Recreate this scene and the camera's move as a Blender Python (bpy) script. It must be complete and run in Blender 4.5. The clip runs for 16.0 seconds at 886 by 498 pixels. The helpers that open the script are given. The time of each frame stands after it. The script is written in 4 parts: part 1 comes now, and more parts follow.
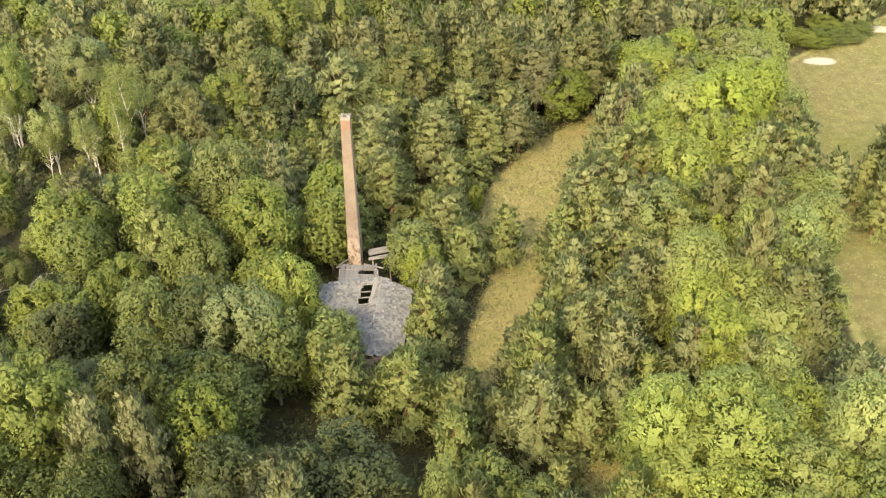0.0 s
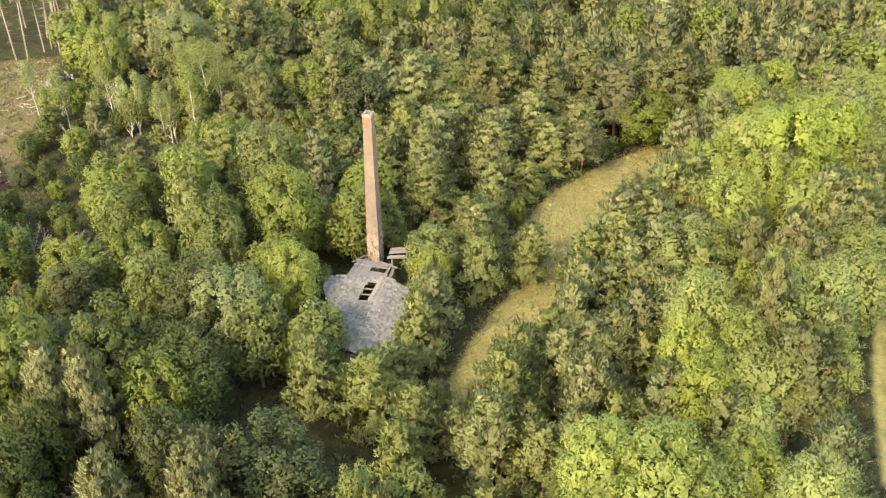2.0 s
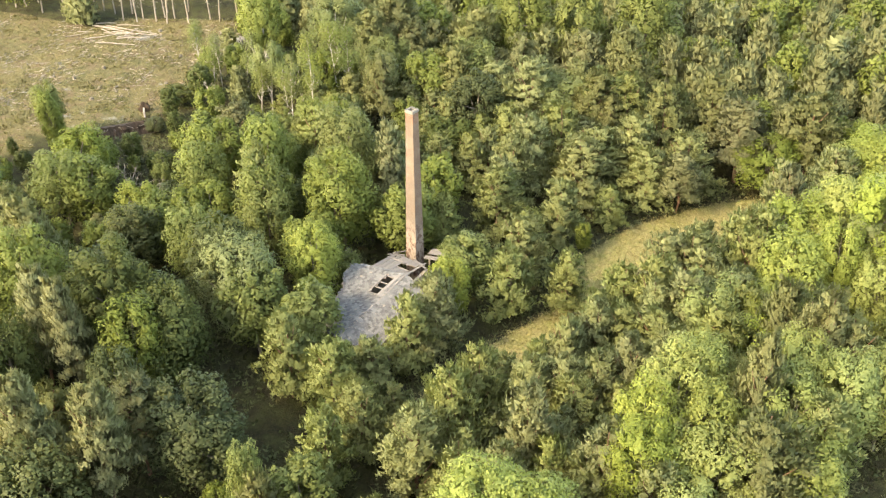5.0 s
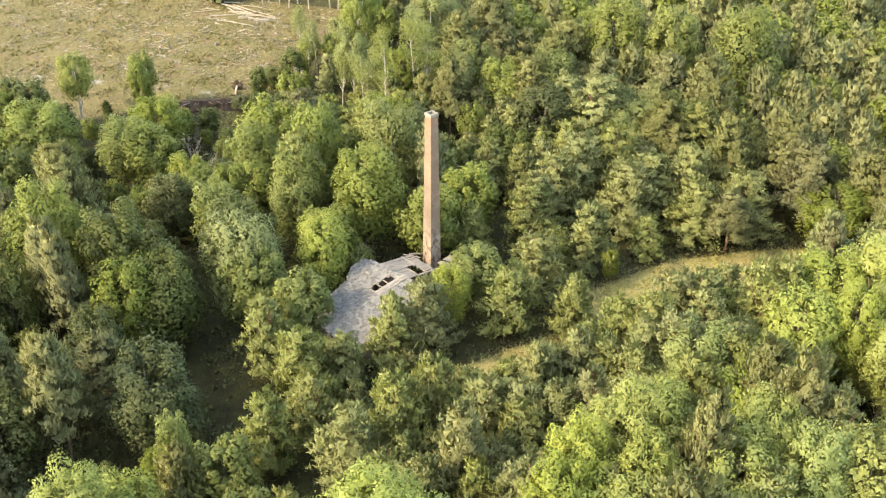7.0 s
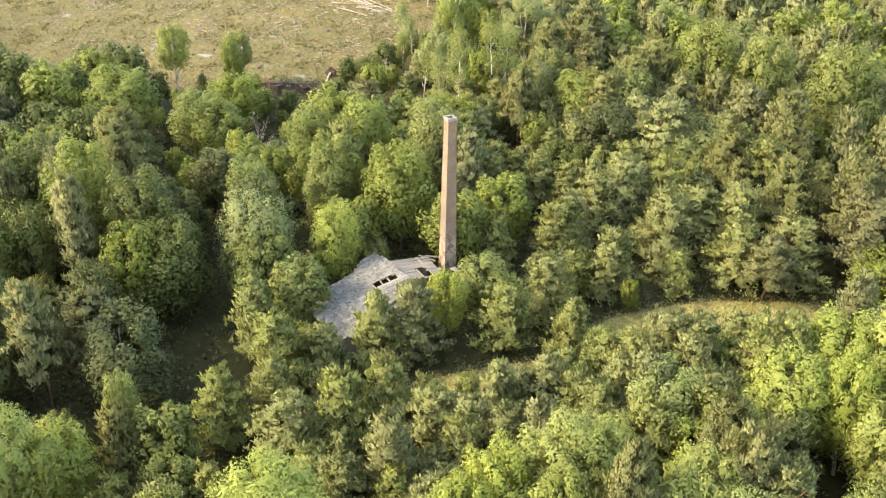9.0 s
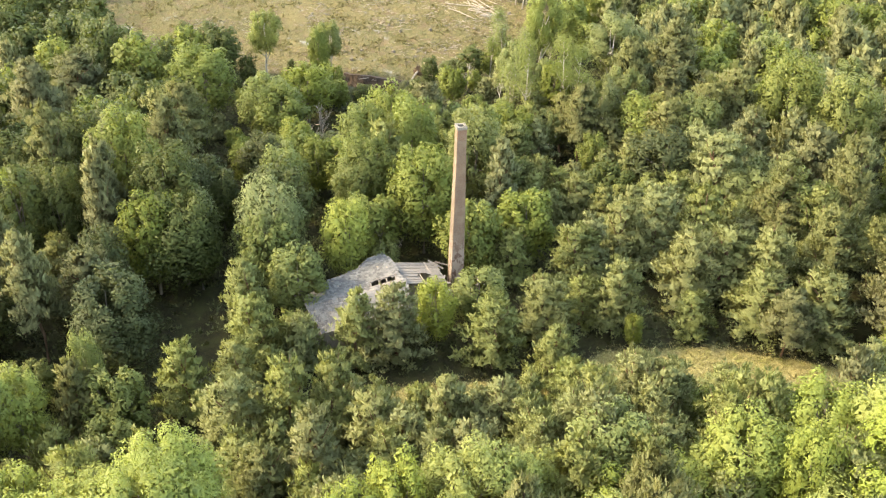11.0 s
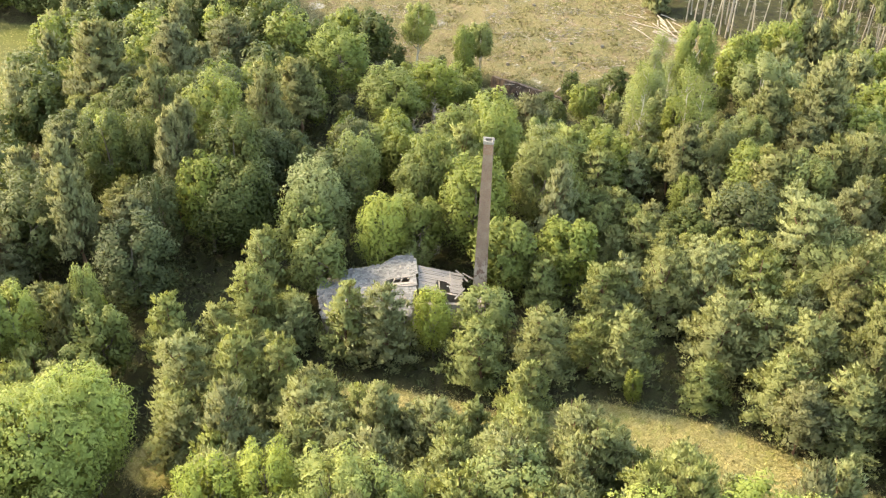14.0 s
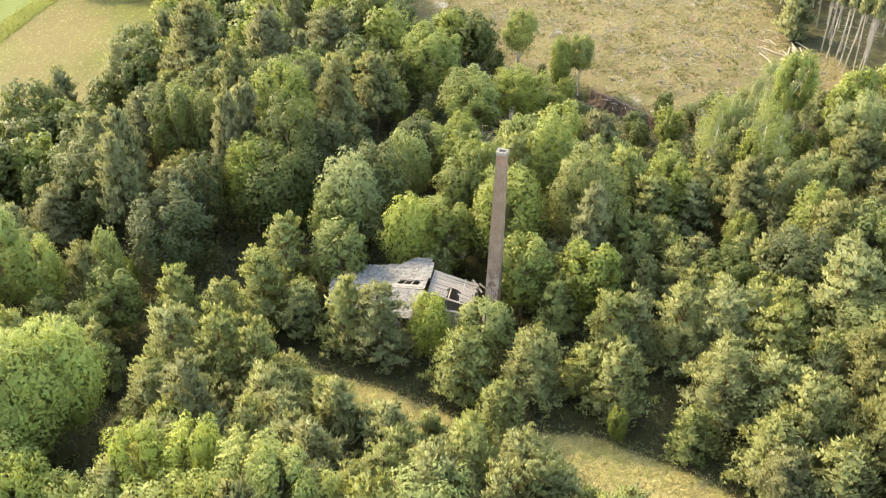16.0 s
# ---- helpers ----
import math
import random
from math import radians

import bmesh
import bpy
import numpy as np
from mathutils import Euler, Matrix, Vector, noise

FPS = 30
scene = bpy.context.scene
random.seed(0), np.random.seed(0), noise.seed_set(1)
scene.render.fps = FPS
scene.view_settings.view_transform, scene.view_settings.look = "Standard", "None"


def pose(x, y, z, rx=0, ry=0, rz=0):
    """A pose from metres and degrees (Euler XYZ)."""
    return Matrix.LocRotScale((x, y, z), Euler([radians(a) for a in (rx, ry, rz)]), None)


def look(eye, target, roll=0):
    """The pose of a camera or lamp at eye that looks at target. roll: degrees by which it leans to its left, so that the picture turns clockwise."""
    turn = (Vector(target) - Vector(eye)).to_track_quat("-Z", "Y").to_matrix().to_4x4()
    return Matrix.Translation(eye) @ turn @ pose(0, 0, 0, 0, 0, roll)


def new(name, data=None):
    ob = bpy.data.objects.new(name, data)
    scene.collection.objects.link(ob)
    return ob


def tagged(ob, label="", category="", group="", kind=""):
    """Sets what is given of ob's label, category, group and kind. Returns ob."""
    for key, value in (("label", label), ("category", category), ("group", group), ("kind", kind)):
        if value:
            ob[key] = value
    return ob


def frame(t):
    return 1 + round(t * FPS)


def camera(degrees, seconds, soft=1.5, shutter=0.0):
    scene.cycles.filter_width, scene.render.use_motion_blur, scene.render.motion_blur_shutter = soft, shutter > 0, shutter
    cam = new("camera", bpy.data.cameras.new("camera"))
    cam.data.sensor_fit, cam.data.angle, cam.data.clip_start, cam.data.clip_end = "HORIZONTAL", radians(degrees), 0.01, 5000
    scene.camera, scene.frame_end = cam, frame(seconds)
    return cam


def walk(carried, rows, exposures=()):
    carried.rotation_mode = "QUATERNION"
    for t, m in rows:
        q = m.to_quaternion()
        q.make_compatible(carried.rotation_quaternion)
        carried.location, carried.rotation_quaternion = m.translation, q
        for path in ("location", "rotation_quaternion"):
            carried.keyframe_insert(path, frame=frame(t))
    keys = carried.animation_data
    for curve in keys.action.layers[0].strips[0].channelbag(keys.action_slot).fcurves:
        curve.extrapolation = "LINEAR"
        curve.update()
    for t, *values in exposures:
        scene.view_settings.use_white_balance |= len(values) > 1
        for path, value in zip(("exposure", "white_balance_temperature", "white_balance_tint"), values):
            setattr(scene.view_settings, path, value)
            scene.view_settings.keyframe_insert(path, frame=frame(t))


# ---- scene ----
cam = camera(47.5, 16.0, 1.2)
KELVIN = 8700
METRES, EYE, TILT, LEAN, TURN = 170.0, 77.6, 0.0, 0.0, -2.5
ROWS = [
    (0.0, 0.0, 0.0, 0.0, -0.42, -34.24, 0.62),
    (0.5, 0.0311, 0.0028, -0.0001, 3.22, -34.25, 0.63),
    (1.0, 0.0619, 0.0073, -0.0006, 6.33, -34.19, 0.58),
    (1.5, 0.0928, 0.0134, -0.001, 9.54, -34.13, 0.46),
    (2.0, 0.1231, 0.0213, -0.001, 12.57, -34.09, 0.33),
    (2.5, 0.1524, 0.0307, -0.0014, 15.73, -34.05, 0.32),
    (3.0, 0.1793, 0.0411, -0.002, 18.73, -34.0, 0.37),
    (3.5, 0.2072, 0.0535, -0.003, 21.82, -33.99, 0.36),
    (4.0, 0.2343, 0.0678, -0.0041, 25.17, -33.96, 0.34),
    (6.5, 0.3593, 0.1614, -0.0066, 41.82, -33.76, -0.1),
    (7.0, 0.3814, 0.1845, -0.0067, 44.98, -33.72, -0.26),
    (7.5, 0.4019, 0.2084, -0.0065, 48.13, -33.72, -0.45),
    (8.0, 0.4208, 0.2338, -0.0063, 51.5, -33.76, -0.59),
    (8.5, 0.4384, 0.2599, -0.0067, 54.76, -33.75, -0.72),
    (9.0, 0.4543, 0.2872, -0.0069, 58.04, -33.75, -0.82),
    (11.5, 0.5095, 0.4343, -0.0051, 74.14, -33.86, -1.43),
    (12.0, 0.5151, 0.4652, -0.0048, 77.68, -33.94, -1.5),
    (12.5, 0.5193, 0.4964, -0.0044, 80.93, -33.94, -1.5),
    (13.0, 0.522, 0.5274, -0.0041, 84.04, -33.9, -1.56),
    (13.5, 0.5225, 0.5583, -0.0035, 87.3, -33.95, -1.65),
    (14.0, 0.5215, 0.5896, -0.0033, 90.61, -34.05, -1.72),
    (14.5, 0.5184, 0.6208, -0.0028, 93.84, -34.07, -1.7),
    (15.0, 0.5135, 0.6521, -0.0022, 97.1, -34.08, -1.6),
    (15.5, 0.5073, 0.6826, -0.0023, 100.35, -34.17, -1.55),
    (16.0, 0.4991, 0.7132, -0.0018, 103.73, -34.22, -1.45),
]
walk(cam, [(t, pose(0, 0, EYE, TILT, LEAN, TURN) @ pose(METRES * x, METRES * y, METRES * z, 90 + pitch, roll, yaw)) for t, x, y, z, yaw, pitch, roll in ROWS],
     exposures=[(0.0, 1.77, KELVIN, 8), (4.0, 2.04, KELVIN, 8), (8.0, 2.14, KELVIN, 8), (16.0, 2.27, KELVIN, 8)])

# ---- world and sun ----
SUN_TO = Vector((0.43, 0.90, 0.0)).normalized()      # the way the shadows fall
SUN_UP = radians(37.5)
world = bpy.data.worlds.new("sky")
scene.world = world
world.use_nodes = True
wn = world.node_tree
sky = wn.nodes.new("ShaderNodeTexSky")
sky.sky_type = "NISHITA"
sky.sun_disc = False
sky.sun_elevation = SUN_UP
sky.sun_rotation = math.atan2(-SUN_TO.x, -SUN_TO.y)
sky.air_density, sky.dust_density = 1.0, 1.5
wn.links.new(sky.outputs[0], wn.nodes["Background"].inputs[0])
wn.nodes["Background"].inputs[1].default_value = 0.33
sun = new("sun", bpy.data.lights.new("sun", "SUN"))
sun.data.energy, sun.data.angle, sun.data.color = 1.62, radians(0.6), (1.0, 0.93, 0.79)
sun.matrix_world = look((0, 0, 200), Vector((0, 0, 200)) + Vector((SUN_TO.x * math.cos(SUN_UP), SUN_TO.y * math.cos(SUN_UP), -math.sin(SUN_UP))))


# ---- materials ----
class Nodes:
    """A short way to wire a material."""

    def __init__(self, name):
        self.mat = bpy.data.materials.new(name)
        self.mat.use_nodes = True
        self.tree = self.mat.node_tree
        self.bsdf = self.tree.nodes["Principled BSDF"]
        self.out = self.tree.nodes["Material Output"]

    def node(self, kind, **values):
        n = self.tree.nodes.new(kind)
        for key, value in values.items():
            n.inputs[key].default_value = value
        return n

    def link(self, a, b):
        self.tree.links.new(a, b)

    def value(self, socket, v):
        if isinstance(v, (int, float, tuple)):
            socket.default_value = (*v, 1.0) if isinstance(v, tuple) and len(v) == 3 and socket.type == "RGBA" else v
        else:
            self.link(v, socket)

    def coords(self, space="Object"):
        return self.tree.nodes.new("ShaderNodeTexCoord").outputs[space]

    def place(self):
        return self.tree.nodes.new("ShaderNodeNewGeometry").outputs["Position"]

    def noise(self, scale, at=None, detail=4.0, rough=0.6, stretch=None):
        n = self.node("ShaderNodeTexNoise", Scale=scale, Detail=detail, Roughness=rough)
        at = at or self.place()
        if stretch:
            m = self.node("ShaderNodeMapping", Scale=stretch)
            self.link(at, m.inputs[0])
            at = m.outputs[0]
        self.link(at, n.inputs["Vector"])
        return n.outputs[0]

    def band(self, v, lo, hi, to_lo=0.0, to_hi=1.0):
        n = self.node("ShaderNodeMapRange")
        n.clamp = True
        for i, x in enumerate((v, lo, hi, to_lo, to_hi)):
            self.value(n.inputs[i], x)
        return n.outputs[0]

    def mix(self, f, a, b):
        n = self.tree.nodes.new("ShaderNodeMix")
        n.data_type = "RGBA"
        self.value(n.inputs[0], f)
        self.value(n.inputs[6], a)
        self.value(n.inputs[7], b)
        return n.outputs[2]

    def math(self, op, a, b=0.0):
        n = self.tree.nodes.new("ShaderNodeMath")
        n.operation = op
        self.value(n.inputs[0], a)
        self.value(n.inputs[1], b)
        return n.outputs[0]

    def attr(self, name):
        n = self.tree.nodes.new("ShaderNodeAttribute")
        n.attribute_name = name
        return n.outputs["Fac"]

    def bump(self, h, strength=0.5, distance=0.05):
        n = self.node("ShaderNodeBump", Strength=strength, Distance=distance)
        self.link(h, n.inputs["Height"])
        self.link(n.outputs[0], self.bsdf.inputs["Normal"])

    def done(self, colour, rough=0.8, gloss=0.3):
        self.value(self.bsdf.inputs["Base Color"], colour)
        self.value(self.bsdf.inputs["Roughness"], rough)
        self.value(self.bsdf.inputs["Specular IOR Level"], gloss)
        return self.mat


def leaf_material(name, dark, mid, light, through_light=1.0, patch=0.25, grain=6.0):
    """Foliage: colour differs leaf by leaf, tree by tree and in patches; some light passes through."""
    m = Nodes(name)
    leaf = m.tree.nodes.new("ShaderNodeNewGeometry").outputs["Random Per Island"]
    tree = m.tree.nodes.new("ShaderNodeObjectInfo").outputs["Random"]
    c = m.mix(m.math("ADD", m.math("MULTIPLY", leaf, 0.24), m.band(m.noise(1.3, detail=2.0), 0.3, 0.7, 0.1, 0.62)), dark, mid)
    c = m.mix(m.band(m.noise(patch, detail=2.0), 0.45, 0.7, 0.0, 0.6), c, light)
    hsv = m.node("ShaderNodeHueSaturation")
    m.link(c, hsv.inputs["Color"])
    m.link(m.band(tree, 0.0, 1.0, 0.494, 0.51), hsv.inputs["Hue"])
    m.link(m.band(m.math("FRACT", m.math("MULTIPLY", tree, 7.31)), 0.0, 1.0, 0.87, 1.1), hsv.inputs["Value"])
    m.link(m.band(m.math("FRACT", m.math("MULTIPLY", tree, 3.17)), 0.0, 1.0, 0.86, 1.05), hsv.inputs["Saturation"])
    m.done(hsv.outputs[0], 0.65, 0.15)
    lit = m.node("ShaderNodeHueSaturation", Value=through_light, Saturation=1.05)
    m.link(hsv.outputs[0], lit.inputs["Color"])
    tr = m.tree.nodes.new("ShaderNodeBsdfTranslucent")
    m.link(lit.outputs[0], tr.inputs["Color"])
    both = m.tree.nodes.new("ShaderNodeAddShader")
    m.link(m.bsdf.outputs[0], both.inputs[0])
    m.link(tr.outputs[0], both.inputs[1])
    m.link(both.outputs[0], m.out.inputs[0])
    return m.mat


def bark_material(name, dark, light, scale=3.0):
    m = Nodes(name)
    f = m.noise(scale, m.coords(), 6.0, 0.7, (1, 1, 0.25))
    m.bump(f, 0.6, 0.04)
    return m.done(m.mix(m.band(f, 0.35, 0.65), dark, light), 0.9, 0.15)


def wood_material(name, dark, light):
    m = Nodes(name)
    f = m.noise(9.0, m.coords(), 6.0, 0.7, (1, 1, 0.12))
    r = m.tree.nodes.new("ShaderNodeObjectInfo").outputs["Random"]
    c = m.mix(m.band(f, 0.3, 0.7), dark, light)
    m.bump(f, 0.4, 0.01)
    return m.done(m.mix(m.band(r, 0, 1, 0, 0.35), c, dark), 0.85, 0.2)


PINE_LEAF = leaf_material("pine_needles", (0.092, 0.100, 0.034), (0.142, 0.152, 0.053), (0.148, 0.156, 0.055), 0.74)
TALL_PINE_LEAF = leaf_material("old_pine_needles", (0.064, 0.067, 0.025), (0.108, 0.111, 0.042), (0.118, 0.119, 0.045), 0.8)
BROAD_LEAF = leaf_material("broad_leaves", (0.050, 0.060, 0.011), (0.092, 0.106, 0.022), (0.112, 0.123, 0.028), 0.9)
OAK_LEAF = leaf_material("oak_leaves", (0.027, 0.033, 0.008), (0.050, 0.059, 0.016), (0.063, 0.070, 0.020), 0.75)
LIME_LEAF = leaf_material("lime_leaves", (0.102, 0.119, 0.026), (0.132, 0.148, 0.033), (0.138, 0.152, 0.036), 0.74)
BIRCH_LEAF = leaf_material("birch_leaves", (0.062, 0.073, 0.020), (0.100, 0.110, 0.030), (0.114, 0.119, 0.034), 0.9)
WILLOW_LEAF = leaf_material("willow_leaves", (0.076, 0.087, 0.029), (0.114, 0.126, 0.044), (0.126, 0.135, 0.048), 0.8)
PINE_BARK = bark_material("pine_bark", (0.09, 0.055, 0.035), (0.22, 0.13, 0.08))
GREY_BARK = bark_material("grey_bark", (0.07, 0.06, 0.045), (0.2, 0.17, 0.13))
BIRCH_BARK = bark_material("birch_bark", (0.22, 0.195, 0.155), (0.52, 0.48, 0.41), 2.0)
DEAD_BARK = bark_material("dead_bark", (0.17, 0.14, 0.105), (0.33, 0.285, 0.23), 2.0)
OLD_WOOD = wood_material("weathered_wood", (0.11, 0.096, 0.082), (0.24, 0.218, 0.19))
RAFTER = wood_material("rafter_wood", (0.16, 0.13, 0.1), (0.36, 0.31, 0.25))


def ground_material():
    m = Nodes("ground_cover")
    fine, mid, wide = m.noise(5.0, detail=8.0, rough=0.75), m.noise(0.55, detail=6.0), m.noise(0.09, detail=4.0)
    floor = m.mix(m.band(mid, 0.35, 0.65), (0.026, 0.023, 0.012), (0.05, 0.052, 0.018))
    floor = m.mix(m.band(fine, 0.5, 0.8), floor, (0.1, 0.074, 0.038))
    straw = m.mix(m.band(m.math("ADD", m.math("MULTIPLY", fine, 0.6), m.math("MULTIPLY", m.noise(1.6, detail=5.0), 0.4)), 0.38, 0.62), (0.15, 0.134, 0.046), (0.31, 0.272, 0.11))
    straw = m.mix(m.band(mid, 0.45, 0.62, 0.0, 0.85), straw, (0.18, 0.18, 0.052))
    straw = m.mix(m.band(m.noise(0.2, detail=5.0), 0.48, 0.62, 0.0, 0.6), straw, (0.28, 0.228, 0.10))
    felled = m.mix(m.band(m.math("ADD", m.math("MULTIPLY", fine, 0.5), m.math("MULTIPLY", m.noise(0.9, detail=5.0), 0.5)), 0.36, 0.64), (0.070, 0.060, 0.027), (0.146, 0.122, 0.055))
    felled = m.mix(m.band(mid, 0.46, 0.6, 0.0, 0.8), felled, (0.076, 0.073, 0.028))
    felled = m.mix(m.band(m.noise(0.06, detail=3.0), 0.45, 0.6, 0.0, 0.6), felled, (0.132, 0.107, 0.046))
    felled = m.mix(m.band(m.noise(0.3, detail=5.0), 0.5, 0.62, 0.0, 0.75), felled, (0.115, 0.082, 0.048))
    felled = m.mix(m.band(m.noise(0.13, detail=6.0, rough=0.7), 0.6, 0.66, 0.0, 0.8), felled, m.mix(m.band(fine, 0.4, 0.6), (0.15, 0.14, 0.115), (0.32, 0.305, 0.27)))
    field = m.mix(m.band(m.math("ADD", m.math("MULTIPLY", fine, 0.5), m.math("MULTIPLY", mid, 0.5)), 0.36, 0.62), (0.066, 0.070, 0.021), (0.108, 0.103, 0.034))
    field = m.mix(m.band(wide, 0.45, 0.62, 0.0, 0.8), field, (0.098, 0.104, 0.026))
    field = m.mix(m.band(m.noise(0.03, detail=3.0), 0.44, 0.58, 0.0, 0.7), field, (0.124, 0.097, 0.044))
    crop = m.mix(m.band(fine, 0.3, 0.7), (0.078, 0.098, 0.027), (0.108, 0.126, 0.036))
    sand = m.mix(m.band(fine, 0.3, 0.7), (0.34, 0.29, 0.2), (0.5, 0.45, 0.36))
    c = floor
    for name, kind in (("meadow", straw), ("felled", felled), ("field", field), ("crop", crop), ("sand", sand)):
        edge = m.math("ADD", m.attr(name), m.math("MULTIPLY", m.math("SUBTRACT", mid, 0.5), 0.5))
        c = m.mix(m.band(edge, 0.35, 0.65), c, kind)
    m.bump(m.math("ADD", fine, m.math("MULTIPLY", mid, 2.0)), 0.9, 0.25)
    return m.done(c, 0.95, 0.1)


def brick_material(name, a, b, mortar, soot=0.0):
    m = Nodes(name)
    br = m.node("ShaderNodeTexBrick", Scale=1.0)
    br.inputs["Brick Width"].default_value, br.inputs["Row Height"].default_value, br.inputs["Mortar Size"].default_value = 0.25, 0.077, 0.011
    sep = m.tree.nodes.new("ShaderNodeSeparateXYZ")
    m.link(m.coords(), sep.inputs[0])
    com = m.tree.nodes.new("ShaderNodeCombineXYZ")
    m.link(m.math("ADD", sep.outputs[0], sep.outputs[1]), com.inputs[0])
    m.link(sep.outputs[2], com.inputs[1])
    m.link(com.outputs[0], br.inputs["Vector"])
    for i, c in (("Color1", a), ("Color2", b), ("Mortar", mortar)):
        br.inputs[i].default_value = (*c, 1)
    stain = m.noise(0.9, m.coords(), 6.0, 0.7)
    streak = m.noise(1.6, m.coords(), 5.0, 0.65, (1, 1, 0.18))
    course = m.noise(1.0, m.coords(), 3.0, 0.6, (0.2, 0.2, 3.5))
    c = m.mix(m.band(stain, 0.45, 0.75, 0.0, 0.45), br.outputs[0], (0.27, 0.21, 0.15))
    c = m.mix(m.band(streak, 0.5, 0.72, 0.0, 0.5), c, (0.14, 0.085, 0.055))
    c = m.mix(m.band(course, 0.42, 0.7, 0.0, 0.35), c, (0.17, 0.105, 0.07))
    low = m.band(m.math("ADD", sep.outputs[2], m.math("MULTIPLY", streak, 5.0)), 9.0, 12.5, 1.0, 0.0)
    scab = m.noise(1.7, m.coords(), 6.0, 0.7, (1, 1, 0.6))
    c = m.mix(m.math("MULTIPLY", low, m.band(scab, 0.44, 0.52, 0.0, 0.75)), c, (0.3, 0.235, 0.18))
    c = m.mix(m.math("MULTIPLY", low, m.band(scab, 0.5, 0.4, 0.0, 0.8)), c, (0.1, 0.05, 0.034))
    m.bump(m.math("SUBTRACT", m.math("MULTIPLY", stain, 0.5), br.outputs[1]), 0.5, 0.02)
    return m.done(c, 0.9, 0.2)


def tile_material():
    m = Nodes("cement_tiles")
    r = m.tree.nodes.new("ShaderNodeNewGeometry").outputs["Random Per Island"]
    c = m.mix(r, (0.07, 0.067, 0.062), (0.17, 0.163, 0.15))
    c = m.mix(m.band(m.noise(0.8, detail=5.0), 0.5, 0.72, 0.0, 0.7), c, (0.10, 0.095, 0.085))
    c = m.mix(m.band(m.noise(6.0, detail=5.0), 0.55, 0.75, 0.0, 0.6), c, (0.29, 0.275, 0.245))
    return m.done(c, 0.85, 0.25)


GROUND = ground_material()
# Toned per side: redder for the shaded faces, weathered paler on the sunlit one.
BRICK = brick_material("chimney_brick", (0.140, 0.084, 0.058), (0.112, 0.065, 0.045), (0.148, 0.116, 0.090))
PALE_BRICK = brick_material("sunny_side_brick", (0.128, 0.096, 0.070), (0.106, 0.078, 0.057), (0.152, 0.126, 0.098))
RED_BRICK = brick_material("red_brick", (0.158, 0.074, 0.046), (0.136, 0.063, 0.042), (0.18, 0.14, 0.105))
TILE = tile_material()
LIME_CRUST = bark_material("crumbled_mortar", (0.120, 0.108, 0.090), (0.216, 0.198, 0.168), 5.0)
RUBBLE = bark_material("rubble_wall", (0.22, 0.18, 0.15), (0.42, 0.36, 0.3), 2.0)
STONE = bark_material("pale_stone", (0.15, 0.145, 0.13), (0.27, 0.262, 0.24), 4.0)
ROOT_EARTH = bark_material("root_earth", (0.03, 0.022, 0.015), (0.09, 0.06, 0.04), 2.0)


# ---- mesh helpers ----
def mesh_of(name, verts, faces, mat):
    me = bpy.data.meshes.new(name)
    me.from_pydata([tuple(v) for v in verts], [], [tuple(f) for f in faces])
    me.materials.append(mat)
    me.update()
    return me


def leaves_mesh(name, v, n, mat):
    """A mesh of loose three-cornered leaf sprays (k, 3, 3), shaded along the normals n of their boughs."""
    k = len(v)
    v = np.asarray(v, np.float32)
    flip = np.einsum("ij,ij->i", np.cross(v[:, 1] - v[:, 0], v[:, 2] - v[:, 0]), n) < 0
    v[flip] = v[flip][:, ::-1]
    me = bpy.data.meshes.new(name)
    me.vertices.add(3 * k)
    me.vertices.foreach_set("co", v.ravel())
    me.loops.add(3 * k)
    me.loops.foreach_set("vertex_index", np.arange(3 * k, dtype=np.int32))
    me.polygons.add(k)
    me.polygons.foreach_set("loop_start", np.arange(0, 3 * k, 3, dtype=np.int32))
    me.polygons.foreach_set("use_smooth", np.ones(k, bool))
    me.materials.append(mat)
    me.update(calc_edges=True)
    me.normals_split_custom_set(np.repeat(np.asarray(n, np.float32), 3, axis=0))
    return me


def part(name, me, parent, label="", m=None):
    ob = new(name, me)
    ob.parent = parent
    if m is not None:
        ob.matrix_basis = m
    return tagged(ob, label)


def box_data(sx, sy, sz, at=(0, 0, 0), turn=None, rough=0.0, rng=None):
    """Corners and faces of a beam or board, with its corners a little out of true."""
    v = np.array([[x, y, z] for z in (-.5, .5) for y in (-.5, .5) for x in (-.5, .5)]) * (sx, sy, sz)
    if rng is not None:
        v = v + rng.uniform(-rough, rough, v.shape)
    if turn is not None:
        v = v @ np.array(turn.to_3x3()).T
    return v + np.array(at), [(0, 2, 3, 1), (4, 5, 7, 6), (0, 1, 5, 4), (2, 6, 7, 3), (0, 4, 6, 2), (1, 3, 7, 5)]


def beam_data(a, b, w, h, rng=None, rough=0.01):
    """A board from a to b, w wide and h thick."""
    a, b = Vector(a), Vector(b)
    d = b - a
    turn = d.to_track_quat("X", "Z").to_matrix()
    return box_data(d.length, w, h, (a + b) / 2, turn, rough, rng)


def join(pieces):
    verts, faces, n = [], [], 0
    for v, f in pieces:
        verts.append(np.asarray(v))
        faces += [tuple(i + n for i in q) for q in f]
        n += len(v)
    return np.concatenate(verts), faces


